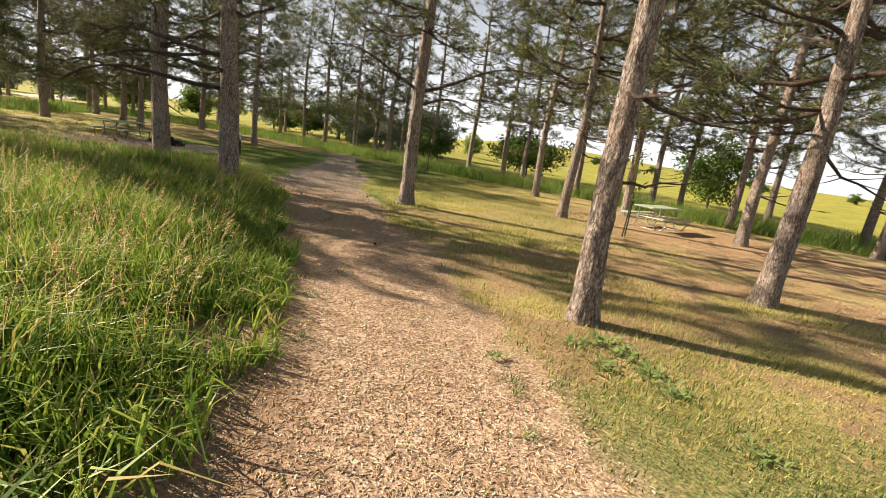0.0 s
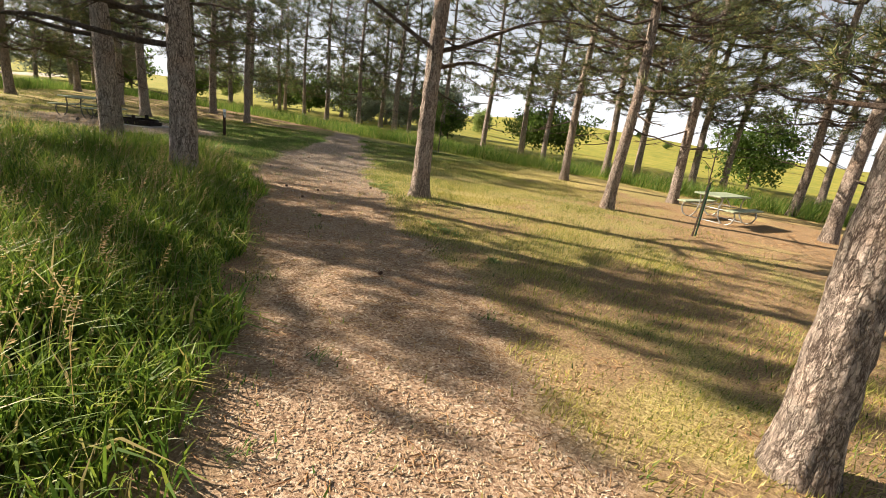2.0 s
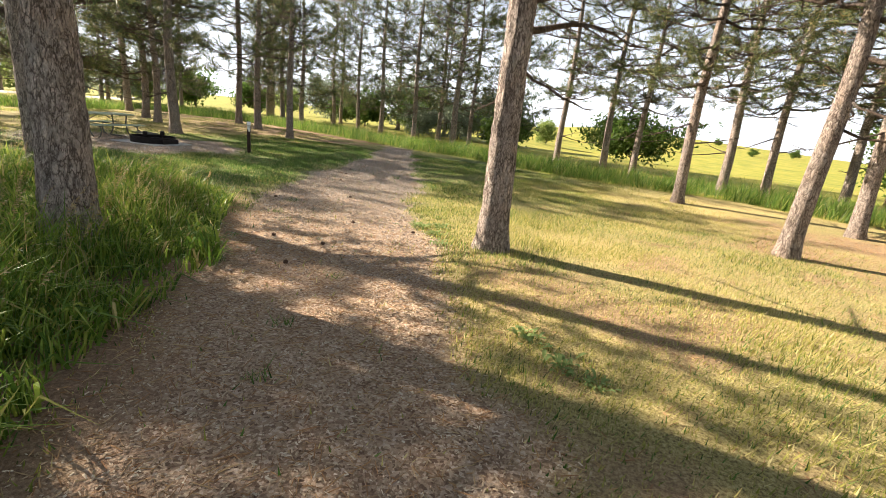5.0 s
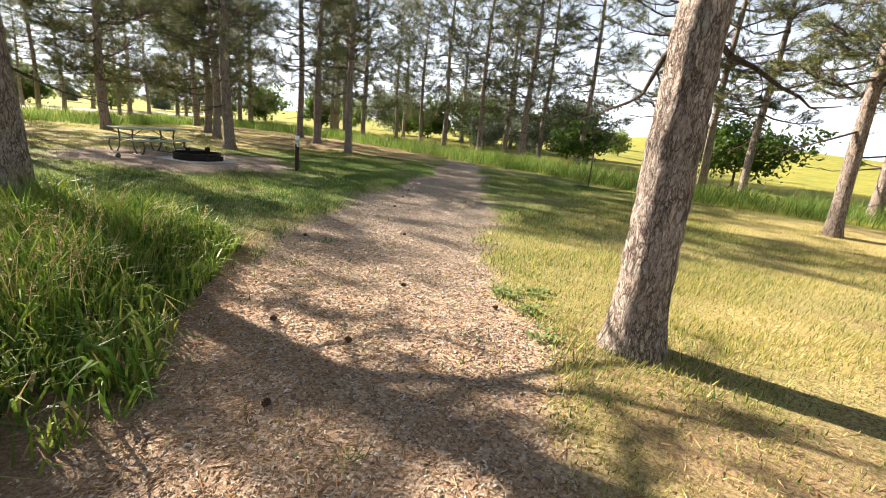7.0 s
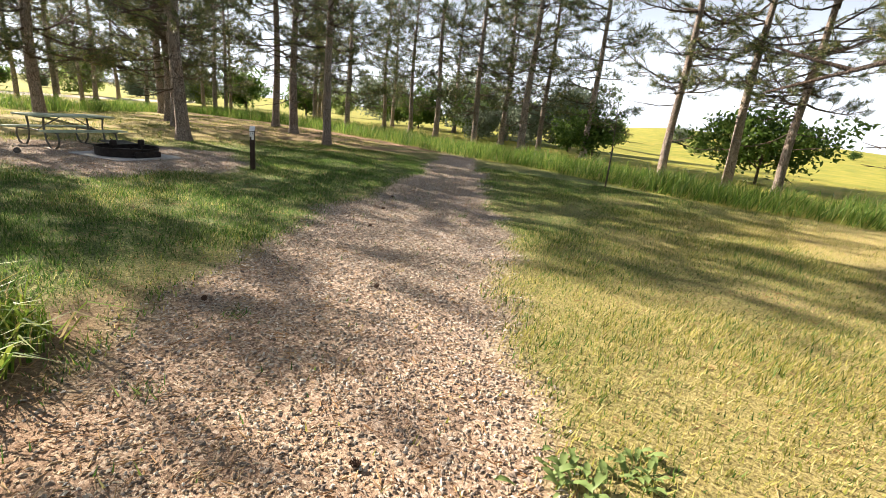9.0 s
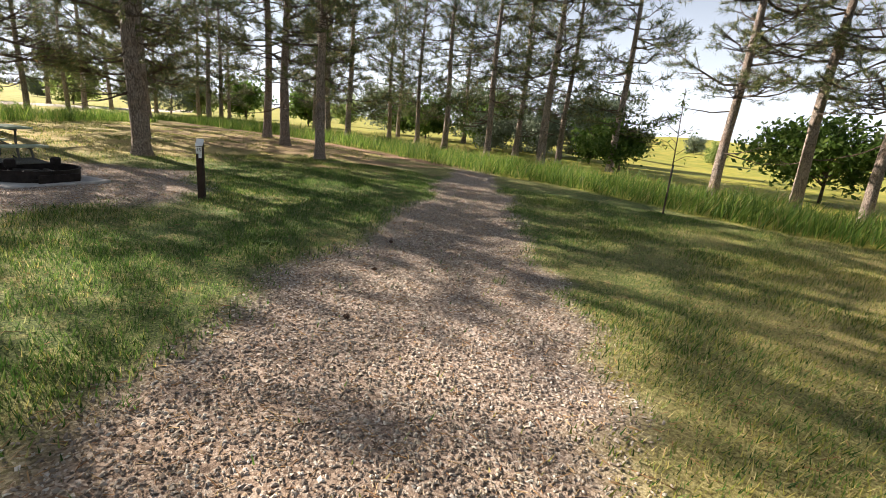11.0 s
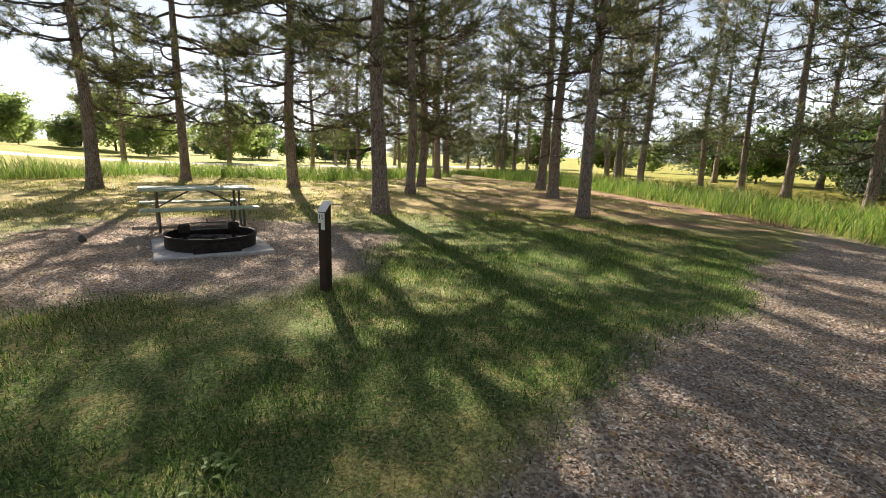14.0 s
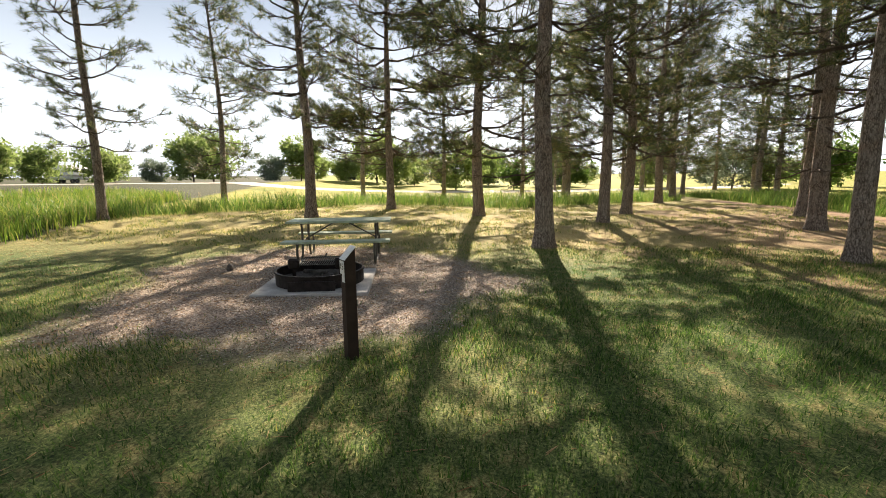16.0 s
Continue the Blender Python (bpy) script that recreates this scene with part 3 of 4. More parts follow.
def pine(at, turn, height, radius, bare, reach, seed, needles=16, dense=1.0, lean=(0.0, 0.0), label="", dead=True, rings=0.14, sides=22, size=1.0, far=False, extra=()):
    """A pine: a plated trunk, bare lower limbs and a loose crown of needle tufts."""
    r = np.random.default_rng(seed)
    root = thing("pine_tree", at, turn, label, "tree", "pines of the grove")

    def mid(z):
        bx, by = bend(z, seed)
        return np.array([bx + lean[0] * z, by + lean[1] * z, z])

    zs = np.concatenate([np.arange(-0.25, 5.0, rings), np.arange(5.0, height, 0.5), [height]])
    ang = np.linspace(0, 2 * math.pi, sides, endpoint=False)
    taper = lambda z: radius * (max(0.03, 1 - z / height) ** 0.75 if z > 0 else 1) * (1 + 0.38 * math.exp(-max(z, 0) / 0.22))
    rows = []
    for z in zs:
        c, rad = mid(z), taper(z)
        bumps = (vnoise(ang * radius + 3, np.full(sides, z * 0.33 + 2), 0.035, seed % 13) - 0.5) * 0.13 * min(1, sides / 44)
        bumps += (vnoise(np.cos(ang) * 2 + 9, np.sin(ang) * 2 + z * 0.6 + 9, 0.9, 3) - 0.5) * 0.16
        q = rad * (1 + bumps)
        rows.append(np.stack([c[0] + q * np.cos(ang), c[1] + q * np.sin(ang), np.full(sides, z)], -1))
    v = np.concatenate(rows + [[mid(height)]])
    i = np.arange(len(zs) - 1)[:, None] * sides
    j = np.arange(sides)[None]
    k = (j + 1) % sides
    f = np.concatenate([np.stack([i + j, i + k, i + sides + k], -1).reshape(-1, 3), np.stack([i + j, i + sides + k, i + sides + j], -1).reshape(-1, 3)])
    top = (len(zs) - 1) * sides
    f = np.concatenate([f, [(top + c, top + (c + 1) % sides, len(v) - 1) for c in range(sides)]])
    link("trunk", tri_mesh("trunk", v, f, True), BARK, root)

    wood, tips, ways = Soup(), [], []
    z = 1.5 + r.uniform(0, 0.4)
    while z < height - 0.15:
        live = z > bare + r.uniform(-0.6, 0.6)
        part_up = np.clip((z - bare) / (height - bare), 0, 1)
        for _ in range(r.integers(2, 5) if live else r.integers(0, 3) if dead else 0):
            az = r.uniform(0, 2 * math.pi)
            ln = (reach * (0.32 + 0.75 * math.sin(math.pi * (0.25 + 0.72 * part_up))) if live else reach * 0.7) * r.uniform(0.65, 1.15)
            rise = (0.12 + 0.7 * part_up + r.uniform(-0.3, 0.3)) if live else r.uniform(-0.35, 0.2)
            out = np.array([math.cos(az), math.sin(az), 0])
            across = np.array([-math.sin(az), math.cos(az), 0])
            s = np.linspace(0, 1, 7)
            sway = r.uniform(-0.15, 0.15)
            pts = mid(z) + out * (taper(z) * 0.6 + s * ln)[:, None] + across * (sway * ln * s ** 2 + 0.04 * ln * np.sin(s * 7 + seed))[:, None]
            pts[:, 2] += ln * (rise * s - (0.22 if live else 0.1) * s * (1 - s) * 2 + r.normal(0, 0.012, 7))
            r0 = (0.012 + 0.013 * ln) * (1 if live else 0.8)
            limbs = Soup() if z < 4.6 else wood
            limbs.tube(pts[::2] if far else pts, r0 * (1 - 0.82 * (s[::2] if far else s)), 3 if far else 6 if z < 4.6 else 3, False)
            for m in range(int((4 + 2.6 * ln) * dense) if live else int(2 + 1.5 * ln)):
                u = r.uniform(0.28, 1.0) if live else r.uniform(0.25, 0.95)
                p = np.array([np.interp(u, s, pts[:, c]) for c in range(3)])
                sg = 1 if m % 2 else -1
                bl = ln * (0.16 + 0.3 * (1 - u) + 0.1 * r.uniform()) * (1 if live else 0.6)
                d = out * r.uniform(0.35, 1.0) + across * sg * r.uniform(0.5, 1.1) + np.array([0, 0, r.uniform(-0.25, 0.75) if live else r.uniform(-0.5, 0.3)])
                d /= np.linalg.norm(d)
                q = p + d * bl * np.array([0, 0.5, 1.0])[:, None] + np.array([0, 0, 0.06 * bl]) * np.array([0, 0.2, 1.0])[:, None]
                limbs.tube(q[[0, 2]] if far else q, [r0 * 0.4, r0 * 0.16] if far else [r0 * 0.4, r0 * 0.3, r0 * 0.16], 3, False)
                if live:
                    for w in np.linspace(0.72, 1.05, 2 if bl < 0.45 else 3):
                        tips.append(p + d * bl * w + r.normal(0, 0.02, 3))
                        ways.append(d * 0.7 + np.array([0, 0, 0.35]))
            if limbs is not wood:
                link("limb", limbs.mesh("limb"), TWIG, root)
            if live:
                tips.append(pts[-1])
                ways.append(out + np.array([0, 0, 0.5]))
        z += r.uniform(0.36, 0.68)
    for z, way, ln, rise in extra:
        s = np.linspace(0, 1, 9)
        out = np.array([math.cos(radians(way - turn)), math.sin(radians(way - turn)), 0])
        across = np.array([-out[1], out[0], 0])
        pts = mid(z) + out * (taper(z) * 0.5 + s * ln)[:, None] + across * (0.09 * ln * np.sin(s * 4))[:, None]
        pts[:, 2] += ln * (rise * s + 0.16 * np.sin(s * 3.4) * s)
        limb = Soup()
        limb.tube(pts, 0.05 * (1 - 0.82 * s), 8)
        for m in range(11):
            u = r.uniform(0.3, 1.0)
            p = np.array([np.interp(u, s, pts[:, c]) for c in range(3)])
            d = out * r.uniform(0.3, 0.9) + across * (1 if m % 2 else -1) * r.uniform(0.4, 1.0) + np.array([0, 0, r.uniform(-0.6, 0.3)])
            limb.tube([p, p + d * 0.22, p + d * 0.5 + np.array([0, 0, r.uniform(-0.08, 0.1)])], [0.013, 0.008, 0.003], 4, False)
        link("limb", limb.mesh("limb"), TWIG, root)
    tagged(link("crown_wood", wood.mesh("crown_wood"), TWIG, root), kind="stuff")
    tips, ways = np.array(tips), np.array(ways)
    n = len(tips)
    d = r.normal(0, 0.75, (n, needles, 3)) + ways[:, None]
    d /= np.linalg.norm(d, axis=2)[..., None]
    side = np.cross(d, r.normal(0, 1, (n, needles, 3)))
    side /= np.linalg.norm(side, axis=2)[..., None]
    ln = r.uniform(0.12, 0.26, (n, needles, 1)) * size
    start = tips[:, None] - ways[:, None] * r.uniform(0.0, 0.14, (n, needles, 1)) + r.normal(0, 0.018, (n, needles, 3))
    wd = 0.0075 * size
    v = np.stack([start - side * wd, start + side * wd, start + d * ln], 2).reshape(-1, 3)
    link("crown", tri_mesh("crown", v, np.arange(len(v)).reshape(-1, 3)), NEEDLE, root)
    return root


def spot(x, y, sink=0.0):
    return (x, y, ground_at(x, y) - sink)


PALE = "tall pine with grey-brown plated bark and loose needle crown"
pine(spot(0.13, 5.1), 20, 12.5, 0.145, 4.2, 2.1, 11, sides=44, rings=0.055, lean=(-0.03, 0.0), label="pale-barked pine at the edge of the path, lower trunk bare")
pine(spot(2.85, 8.35), 70, 11.0, 0.168, 2.6, 2.5, 12, dense=1.3, label="stout grey-barked pine standing on dry lawn")
pine(spot(-4.9, 11.8), 140, 12.5, 0.19, 3.7, 2.2, 13, sides=44, rings=0.055, extra=((3.0, 22, 3.0, 0.3), (3.05, 205, 2.4, 0.35), (2.7, 60, 1.8, 0.1)), label="brown-barked pine beside the path with low spreading limbs")
pine(spot(-7.85, 8.35), 250, 10.0, 0.225, 2.8, 1.7, 14, dense=0.7, sides=44, rings=0.055, extra=((2.25, 205, 3.6, -0.08), (2.9, 192, 3.4, 0.02), (2.6, 250, 2.6, -0.1)), label="thick-trunked pine rising out of tall grass")
pine(spot(-11.5, 9.8), 310, 8.6, 0.23, 2.8, 1.5, 16, dense=0.5, sides=36, rings=0.08, extra=((2.4, 200, 3.0, -0.05), (3.0, 30, 3.2, 0.05), (3.4, 75, 2.8, 0.1), (3.2, 345, 2.6, 0.1)), label="thick brown pine standing at the rim of tall grass")
pine(spot(-0.95, 15.7), 300, 11.0, 0.16, 3.3, 2.4, 15, dense=1.5, label="slender pale pine on sunny yellow lawn")
SORTS = [
    pine(spot(-2.7, 21.9), 10, 13.0, 0.165, 3.0, 2.5, 21, dense=1.35, label=PALE),
    pine(spot(4.7, 17.0), 60, 13.5, 0.18, 2.8, 2.6, 22, dense=1.35, label=PALE),
    pine(spot(-20.85, 24.3), 200, 14.0, 0.17, 2.5, 2.2, 23, label=PALE),
    pine(spot(-21.8, 18.8), 100, 11.5, 0.21, 2.7, 2.4, 24, dense=1.2, label=PALE),
    pine(spot(-27.9, 16.9), 40, 14.5, 0.19, 2.5, 2.9, 25, dense=1.8, label=PALE),
]
# two added pines, trunks out of view, placed to shade path and verge
pine(spot(-15.6, 6.35), 10, 12.6, 0.2, 2.5, 1.9, 26, dense=2.8, needles=24, label=PALE)
pine(spot(-17.5, 7.7), 80, 9.0, 0.17, 2.2, 2.1, 29, dense=1.4, label=PALE)
pine(spot(-26.4, 11.3), 130, 10.4, 0.19, 2.6, 2.0, 27, dense=1.3, label=PALE)
pine(spot(-30.2, 13.1), 220, 11.4, 0.17, 2.6, 3.1, 28, dense=2.4, label=PALE)
FAR_PINES = [
    pine(spot(-32.8, 42.0), 10, 13.0, 0.175, 2.0, 2.2, 31, needles=6, size=1.9, dense=0.9, sides=12, rings=0.3, far=True, label=PALE),
    pine(spot(-44.0, 33.5), 10, 14.0, 0.19, 2.3, 2.3, 32, needles=6, size=1.9, dense=0.9, sides=12, rings=0.3, far=True, label=PALE),
]
MORE = [
    (1.25, 20.4), (3.0, 28.6), (4.6, 29.5), (10.5, 22.8), (10.0, 20.6), (9.8, 32.0), (5.6, 22.6),
    (-1.2, 27.5), (0.3, 27.8), (-6.4, 32.0), (-4.8, 30.6), (-8.8, 31.6),
    (-14.2, 38.5), (-17.5, 39.5), (-17.0, 35.6), (-21.5, 42.0), (-20.6, 36.3), (-25.0, 38.5), (-28.2, 39.7),
    (-32.0, 34.8), (-28.6, 33.3), (-37.2, 38.2), (-25.0, 26.0), (-28.5, 27.6), (-26.1, 20.8), (-29.3, 22.2), (-36.0, 25.2),
    (-24.0, 5.6), (-30.6, 5.3), (-40.0, 8.6), (-40.0, 13.8), (-42.0, 18.6), (-39.5, 21.2),
    (-48.0, 21.8), (-52.0, 27.0), (-39.0, 26.8), (-44.8, 35.0), (-50.0, 36.0), (-42.0, 43.0), (-36.0, 47.0),
    (-55.0, 42.0), (-47.0, 48.0), (-60.0, 33.0), (-30.0, 49.0), (-24.0, 48.0), (-58.0, 22.0),
    (-50.0, 31.0), (-56.0, 29.5), (-62.0, 38.0), (-66.0, 30.0),
]
for i, (x, y) in enumerate(MORE):
    s = 0.88 + 0.26 * float(vnoise(x, y, 0.37, 40)) - (0.22 if y < 24 and x < -35 else 0.12 if x < -23 and y < 23 else 0)
    src = FAR_PINES[i % 2] if math.hypot(x + 9, y - 15) > 23 else SORTS[i % 2] if x > -13 else SORTS[2 + (i * 2 + i // 4) % 3]
    copy_thing(src, pose(*spot(x, y, 0.02), 0, 0, (i * 137.5) % 360) @ Matrix.Scale(s, 4))


# ---- broad-leaved trees and bushes ----
def leafy_tree(at, turn, height, width, trunk_to, leaf, count, seed, mat, name="broadleaf_tree", label="", category="tree", group="distant trees", stem=0.03):
    """A short trunk with limbs and a crown of many leaves in uneven clumps."""
    r = np.random.default_rng(seed)
    root = thing(name, at, turn, label, category, group)
    wood = Soup()
    r0 = stem * height * 0.5 + 0.02
    zs = np.linspace(-0.1, height * 0.75, 8)
    lean = r.normal(0, 0.03, 2)
    wood.tube([(lean[0] * q, lean[1] * q, q) for q in zs], np.linspace(r0, r0 * 0.25, 8), 7)
    clumps = []
    for i in range(26):
        az, z0 = r.uniform(0, 2 * math.pi), r.uniform(trunk_to * 0.8, height * 0.72)
        far = width / 2 * r.uniform(0.45, 1.0) * math.sin(math.pi * min(0.95, max(0.22, (z0 + height * 0.12) / height))) ** 0.6
        end = np.array([math.cos(az) * far, math.sin(az) * far, min(height, z0 + far * r.uniform(0.1, 0.7))])
        start = np.array([0, 0, z0])
        s = np.linspace(0, 1, 5)[:, None]
        pts = start * (1 - s) + end * s + np.array([0, 0, 0.12 * far]) * np.sin(s * math.pi)
        wood.tube(pts, r0 * np.array([0.4, 0.3, 0.2, 0.12, 0.06]), 4)
        for w in (0.55, 0.8, 1.0):
            clumps.append(pts[-1] * w + start * (1 - w) + r.normal(0, 0.05 * width, 3))
    clumps.append(np.array([0, 0, height * 0.95]))
    link("trunk", wood.mesh("trunk"), TWIG, root)
    clumps = np.array(clumps)
    c = clumps[r.integers(0, len(clumps), count)]
    p = c + r.normal(0, 1, (count, 3)) * np.array([0.075 * width, 0.075 * width, 0.06 * height])
    p[:, 2] = np.maximum(p[:, 2], 0.08 * height)
    d = r.normal(0, 1, (count, 3))
    d /= np.linalg.norm(d, axis=1)[:, None]
    e = np.cross(d, r.normal(0, 1, (count, 3)))
    e /= np.linalg.norm(e, axis=1)[:, None]
    size = leaf * r.uniform(0.6, 1.3, (count, 1))
    v = np.stack([p - d * size, p + e * size * 0.45, p + d * size, p - e * size * 0.45], 1).reshape(-1, 3)
    b4 = np.arange(count)[:, None] * 4
    link("crown", tri_mesh("crown", v, np.concatenate([b4 + [0, 1, 2], b4 + [0, 2, 3]])), mat, root)
    return root


leafy_tree(spot(-5.4, 36.0), 0, 3.4, 5.6, 0.5, 0.13, 6000, 51, LEAF, "bush", "dense dark green rounded bush behind meadow grass", "bush", "bushes")
leafy_tree(spot(7.3, 36.0), 40, 4.6, 4.6, 0.5, 0.13, 5500, 52, LEAF, "bush", "dark green upright bush below the open hill", "bush", "bushes")
leafy_tree(spot(-18.5, 49.0), 40, 5.5, 7.0, 0.6, 0.16, 5500, 53, SILVER, "bush", "silvery grey-green bushy tree behind the pines", "bush", "bushes")
olive = leafy_tree(spot(-14.0, 39.6), 40, 2.8, 3.4, 0.4, 0.13, 3500, 54, LEAF, "bush", "low dark green bush at the foot of a pine", "bush", "bushes")
for x, y, s in ((-24, 52, 1.2), (-31, 54, 1.5), (-40, 52, 1.3)):
    copy_thing(olive, pose(*spot(x, y), 0, 0, x * 31) @ Matrix.Scale(s, 4))
silver = leafy_tree(spot(-20.0, 51.0), 20, 4.2, 6.0, 0.4, 0.14, 4200, 55, SILVER, "bush", "silvery grey-green scrub bush at the meadow edge", "bush", "bushes")
for i, (x, y, s) in enumerate([(-22, 47, 0.9), (-27.5, 50, 1.2), (-35, 50, 1.1), (-44, 55, 1.4), (-52, 50, 1.2), (-58, 46, 1.3), (-63, 40, 1.2), (-66, 24, 1.1), (-60, 18, 0.9), (-24, 43, 0.7), (-17, 44, 0.8), (-26, 45, 0.8), (-33, 56, 1.5)]):
    copy_thing(silver if i % 3 == 0 else olive, pose(*spot(x, y, 0.05), 0, 0, i * 83) @ Matrix.Scale(s * (1.0 if i % 3 == 0 else 1.35), 4))
FAR_SORTS = [
    leafy_tree(spot(-66, -20), 0, 6.5, 7.5, 1.0, 0.26, 5200, 61, BACKLIT_LEAF, label="rounded green broad-leaved tree beyond the meadow"),
    leafy_tree(spot(-78, -2), 0, 7.5, 7.0, 1.1, 0.28, 5200, 62, BACKLIT_LEAF, label="rounded green broad-leaved tree beyond the meadow"),
    leafy_tree(spot(-84, 14), 0, 6.0, 7.5, 0.7, 0.26, 5200, 63, SILVER, label="grey-green broad-leaved tree beyond the meadow"),
]
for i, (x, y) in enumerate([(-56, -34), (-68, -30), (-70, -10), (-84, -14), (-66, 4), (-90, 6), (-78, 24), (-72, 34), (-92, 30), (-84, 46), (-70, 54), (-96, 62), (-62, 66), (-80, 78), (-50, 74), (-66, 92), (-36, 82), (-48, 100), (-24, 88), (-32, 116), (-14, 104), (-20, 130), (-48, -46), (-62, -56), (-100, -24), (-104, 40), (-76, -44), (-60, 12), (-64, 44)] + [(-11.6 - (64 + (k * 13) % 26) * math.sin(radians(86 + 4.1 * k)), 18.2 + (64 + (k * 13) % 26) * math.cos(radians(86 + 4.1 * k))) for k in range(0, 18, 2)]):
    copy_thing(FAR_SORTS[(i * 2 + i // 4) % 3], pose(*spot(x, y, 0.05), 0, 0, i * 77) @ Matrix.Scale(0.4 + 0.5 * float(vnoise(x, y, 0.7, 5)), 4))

# dark shrubs dotted over the open hillside
for i, (x, y) in enumerate([(14, 150), (-2, 140), (26, 170), (40, 150), (48, 175), (8, 190), (60, 140), (34, 120), (72, 150)]):
    copy_thing(olive, pose(*spot(x, y, 0.1), 0, 0, i * 50) @ Matrix.Scale(0.8 + 0.1 * (i % 4), 4))

# ---- road beyond the grove ----
ROAD = plain("pale_gravel", (0.52, 0.47, 0.40), 0.95, 0, 3, 0.2, 0.5)
line = np.array([(-36, -46), (-43, -24), (-45.5, -17.6), (-48.3, -12), (-51.5, -3.4), (-53, 8), (-58, 22), (-68, 40), (-86, 56)], float)
dense_line = np.stack([np.interp(np.linspace(0, 8, 161), np.arange(9), line[:, c]) for c in (0, 1)], -1)
way = np.gradient(dense_line, axis=0)
way /= np.linalg.norm(way, axis=1)[:, None]
nor = np.stack([-way[:, 1], way[:, 0]], -1)
rows = [dense_line + nor * w for w in (-2.0, -1.3, 0, 1.3, 2.0)]
rv = np.stack([np.stack([q[:, 0], q[:, 1], land(q[:, 0], q[:, 1]) + h], -1) for q, h in zip(rows, (0.0, 0.07, 0.1, 0.07, 0.0))], 1).reshape(-1, 3)
ri = (np.arange(160)[:, None] * 5 + np.arange(4)[None]).ravel()
road = link("road", tri_mesh("road", rv, np.concatenate([np.stack([ri, ri + 1, ri + 6], -1), np.stack([ri, ri + 6, ri + 5], -1)]), True), ROAD)
tagged(road, "pale gravel camp road crossing the meadow", "road", kind="structure")


# ---- saplings with their stakes ----
def sapling(at, turn, height, seed, label):
    r = np.random.default_rng(seed)
    root = thing("sapling", at, turn, label, "tree", "staked saplings")
    stem, tips = Soup(), []
    bend_x = 0.06
    stem.tube([(bend_x * math.sin(q * 1.3), 0.03 * q, q) for q in np.linspace(-0.05, height, 9)], np.linspace(0.022, 0.006, 9), 6)
    for i in range(12):
        z0 = height * r.uniform(0.42, 0.97)
        az, ln = r.uniform(0, 6.28), 0.75 * (1.25 - z0 / height) * r.uniform(0.6, 1.2)
        p0 = np.array([bend_x * math.sin(z0 * 1.3), 0.03 * z0, z0])
        p1 = p0 + np.array([math.cos(az) * ln, math.sin(az) * ln, ln * 0.45])
        stem.tube([p0, (p0 + p1) / 2 + np.array([0, 0, 0.05]), p1], [0.009, 0.006, 0.003], 4)
        tips += [p0 + (p1 - p0) * w + r.normal(0, 0.05, 3) for w in np.linspace(0.3, 1.05, 9)]
    link("trunk", stem.mesh("trunk"), TWIG, root)
    p = np.array(tips)
    n = len(p)
    d = r.normal(0, 1, (n, 3)) * [1, 1, 0.5]
    d /= np.linalg.norm(d, axis=1)[:, None]
    e = np.cross(d, [0, 0, 1.0])
    e /= np.linalg.norm(e, axis=1)[:, None] + 1e-6
    s = r.uniform(0.042, 0.07, (n, 1))
    dip = np.array([0, 0, -0.35]) * s
    v = np.stack([p, p + d * s - e * s * 0.55 + dip * 0.3, p + d * s * 2 + dip, p + d * s + e * s * 0.55 + dip * 0.3], 1).reshape(-1, 3)
    b4 = np.arange(n)[:, None] * 4
    link("crown", tri_mesh("crown", v, np.concatenate([b4 + [0, 1, 2], b4 + [0, 2, 3]])), LEAF, root)
    bm = box_bm(0.035, 0.006, 1.25, (0.1, 0.02, 0.575), 0)
    for q in bmesh.ops.create_cube(bm, size=1)["verts"]:
        q.co = Vector((0.1 + q.co.x * 0.006, 0.037 + q.co.y * 0.034, 0.575 + q.co.z * 1.25))
    stake = part("stake", bm, STAKE, root, "dark green steel stake")
    tube_part("tie", [(0.1, 0.03, 1.0), (0.04, 0.05, 1.01), (0.03, 0.0, 1.0), (0.1, 0.03, 0.99)], 0.008, INK, root, "dark rubber tie", 5)
    return root


sapling(spot(0.9, 13.62), 30, 2.6, 71, "young leafy sapling tied to a steel stake on dry lawn")
sapling(spot(-9.35, 24.9), 80, 2.9, 72, "young leafy sapling tied to a steel stake on green lawn")


# ---- picnic tables ----
def plank_bm(length, wide, thick, at):
    bm = box_bm(wide, length, thick, at, 0.006)
    return bm


